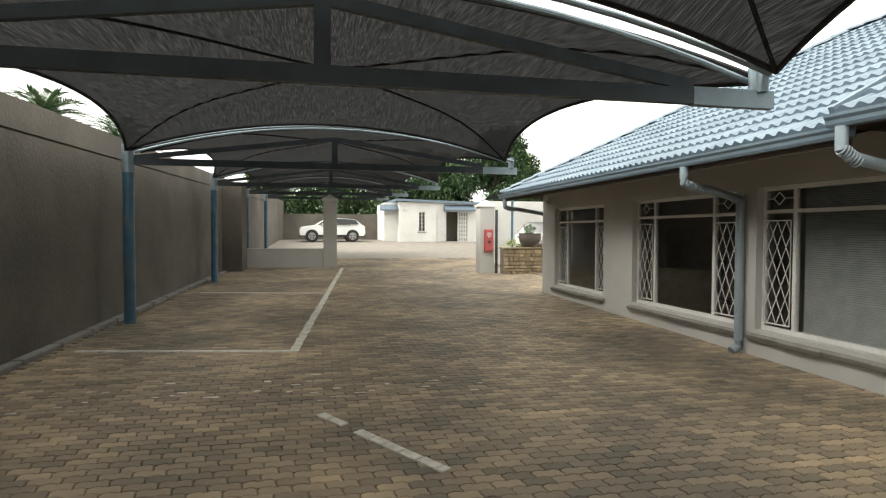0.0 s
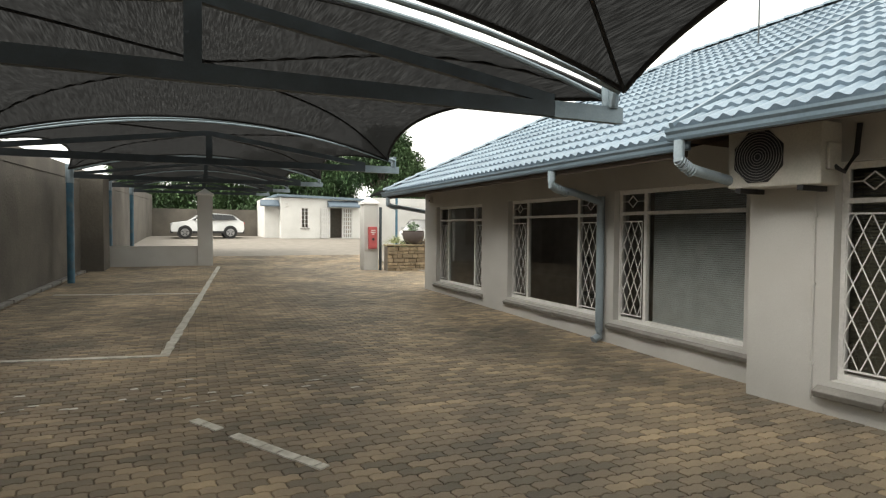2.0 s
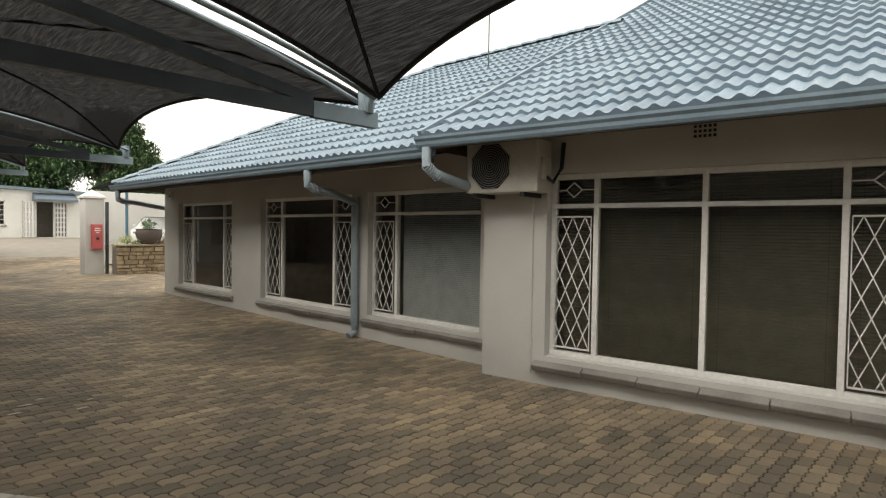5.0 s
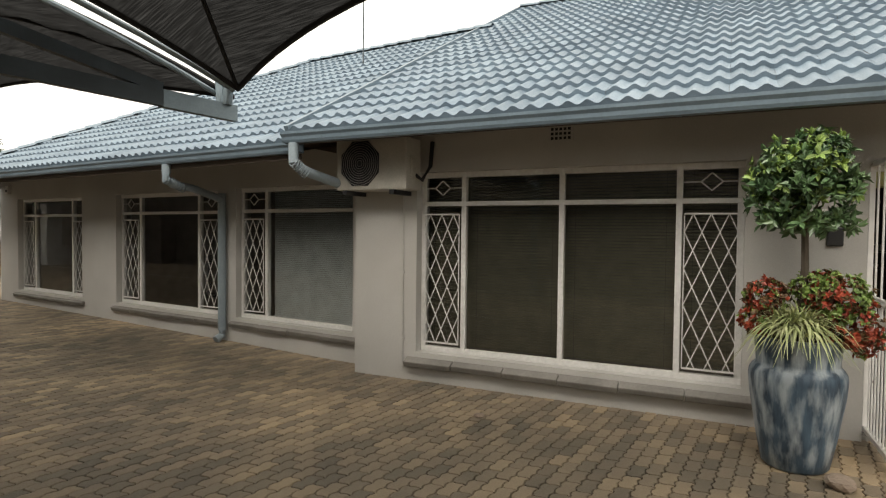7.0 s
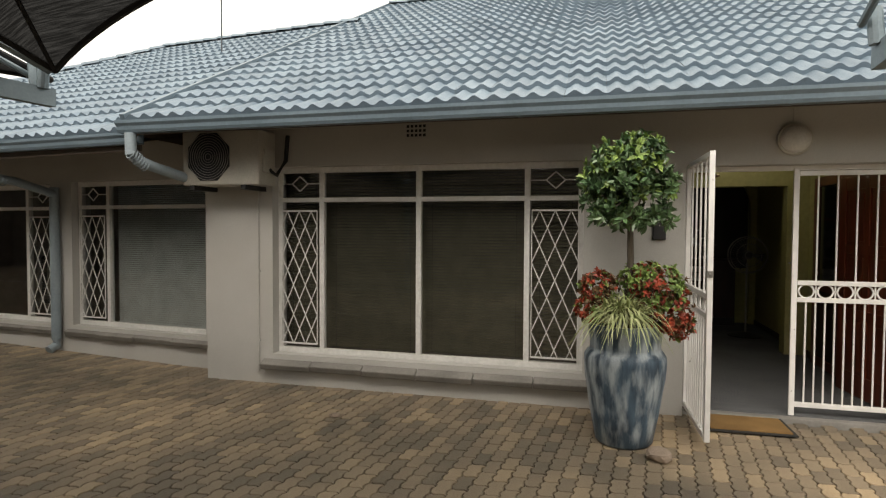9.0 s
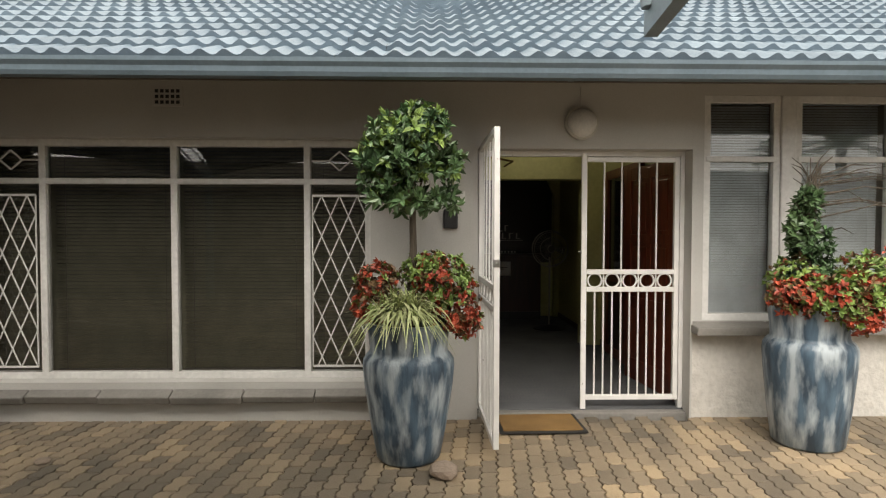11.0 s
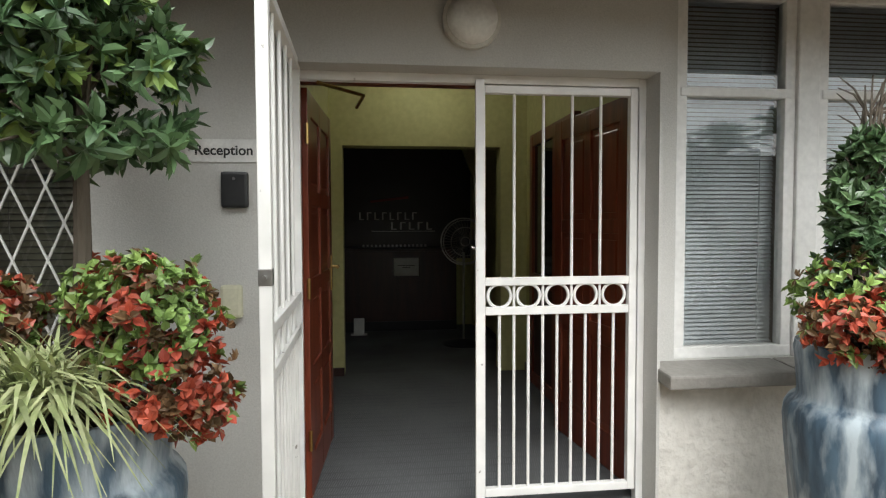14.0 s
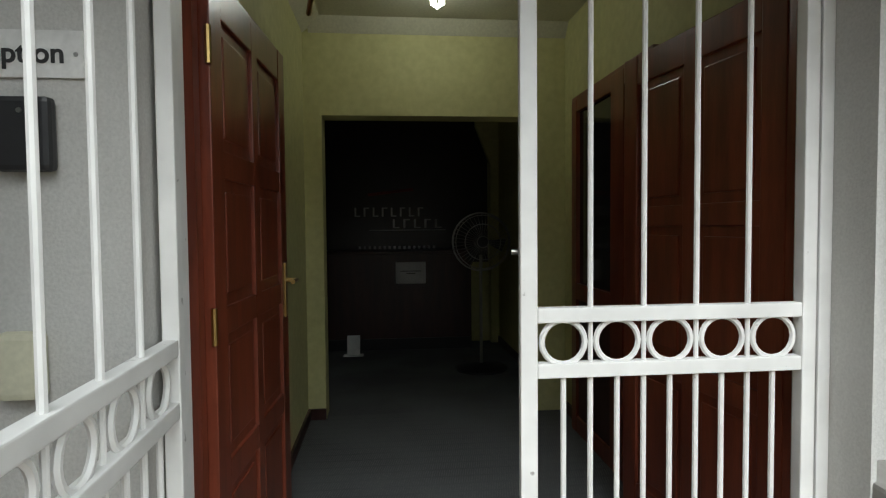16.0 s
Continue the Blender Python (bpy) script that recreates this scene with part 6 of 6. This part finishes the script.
for r in range(-58, 260):
    y = r * PW
    x = -3.35 + (PL / 2 if r % 2 else 0)
    while x < 7.2:
        xe = x
        x += PL
        wallx = 5.39 if y > 3.4 else 5.09 + 0.1 * (3.45 - y) + 0.05
        if y < -1.1 and y > -2.9:
            wallx = 5.62
        if y > 12.9:
            wallx = 7.2
        if xe > wallx or xe < wall_x(y) + 0.1:
            continue
        z = G(y + cy) + random.uniform(-0.003, 0.001)
        if made < 300 and 2.4 < xe < 4.9 and -1.1 < y < 1.9:
            o = new("paver", pme)
            o.parent = paving
            o.matrix_world = pose(xe, y, z, random.uniform(-0.5, 0.5), random.uniform(-0.3, 0.3), random.uniform(-0.6, 0.6))
            made += 1
            continue
        tilt = random.uniform(-0.008, 0.008)
        P = PV.copy()
        P[:, 2] += z + (P[:, 1] - cy) * tilt
        P[:, 0] += xe
        P[:, 1] += y
        blocks.append(P)
        faces += [tuple(i + base_n for i in f) for f in pf]
        base_n += len(pv)
allv = np.concatenate(blocks)
fme = bpy.data.meshes.new("paver_field")
fme.from_pydata(allv.tolist(), [], faces)
fme.materials.append(PAVER)
pf_ob = new("paver_field", fme)
pf_ob.parent = paving
tagged(pf_ob, kind="stuff")
# the far drive stays too distant for single pavers
fd = Mesh()
fd.add([(-3.4, 25.9, G(25.9) - 0.005), (12, 25.9, G(25.9) - 0.005), (30, 42, G(42) - 0.005), (-3.4, 42, G(42) - 0.005)], [(0, 1, 2, 3)])
fd.add([(7.1, 12.9, G(12.9) - 0.01), (12, 12.9, G(12.9) - 0.01), (12, 25.9, G(25.9) - 0.01), (7.1, 25.9, G(25.9) - 0.01)], [(0, 1, 2, 3)])
fd.add([(-3.4, 42, G(42) - 0.005), (30, 42, G(42) - 0.005), (30, 47, G(47) - 0.005), (-3.4, 47, G(47) - 0.005)], [(0, 1, 2, 3)])
setting("road", fd, mat("far_paving", (0.26, 0.23, 0.195), (0.21, 0.185, 0.155), rough=0.8, scale=2.0, bscale=25), "far brick drive", "road")
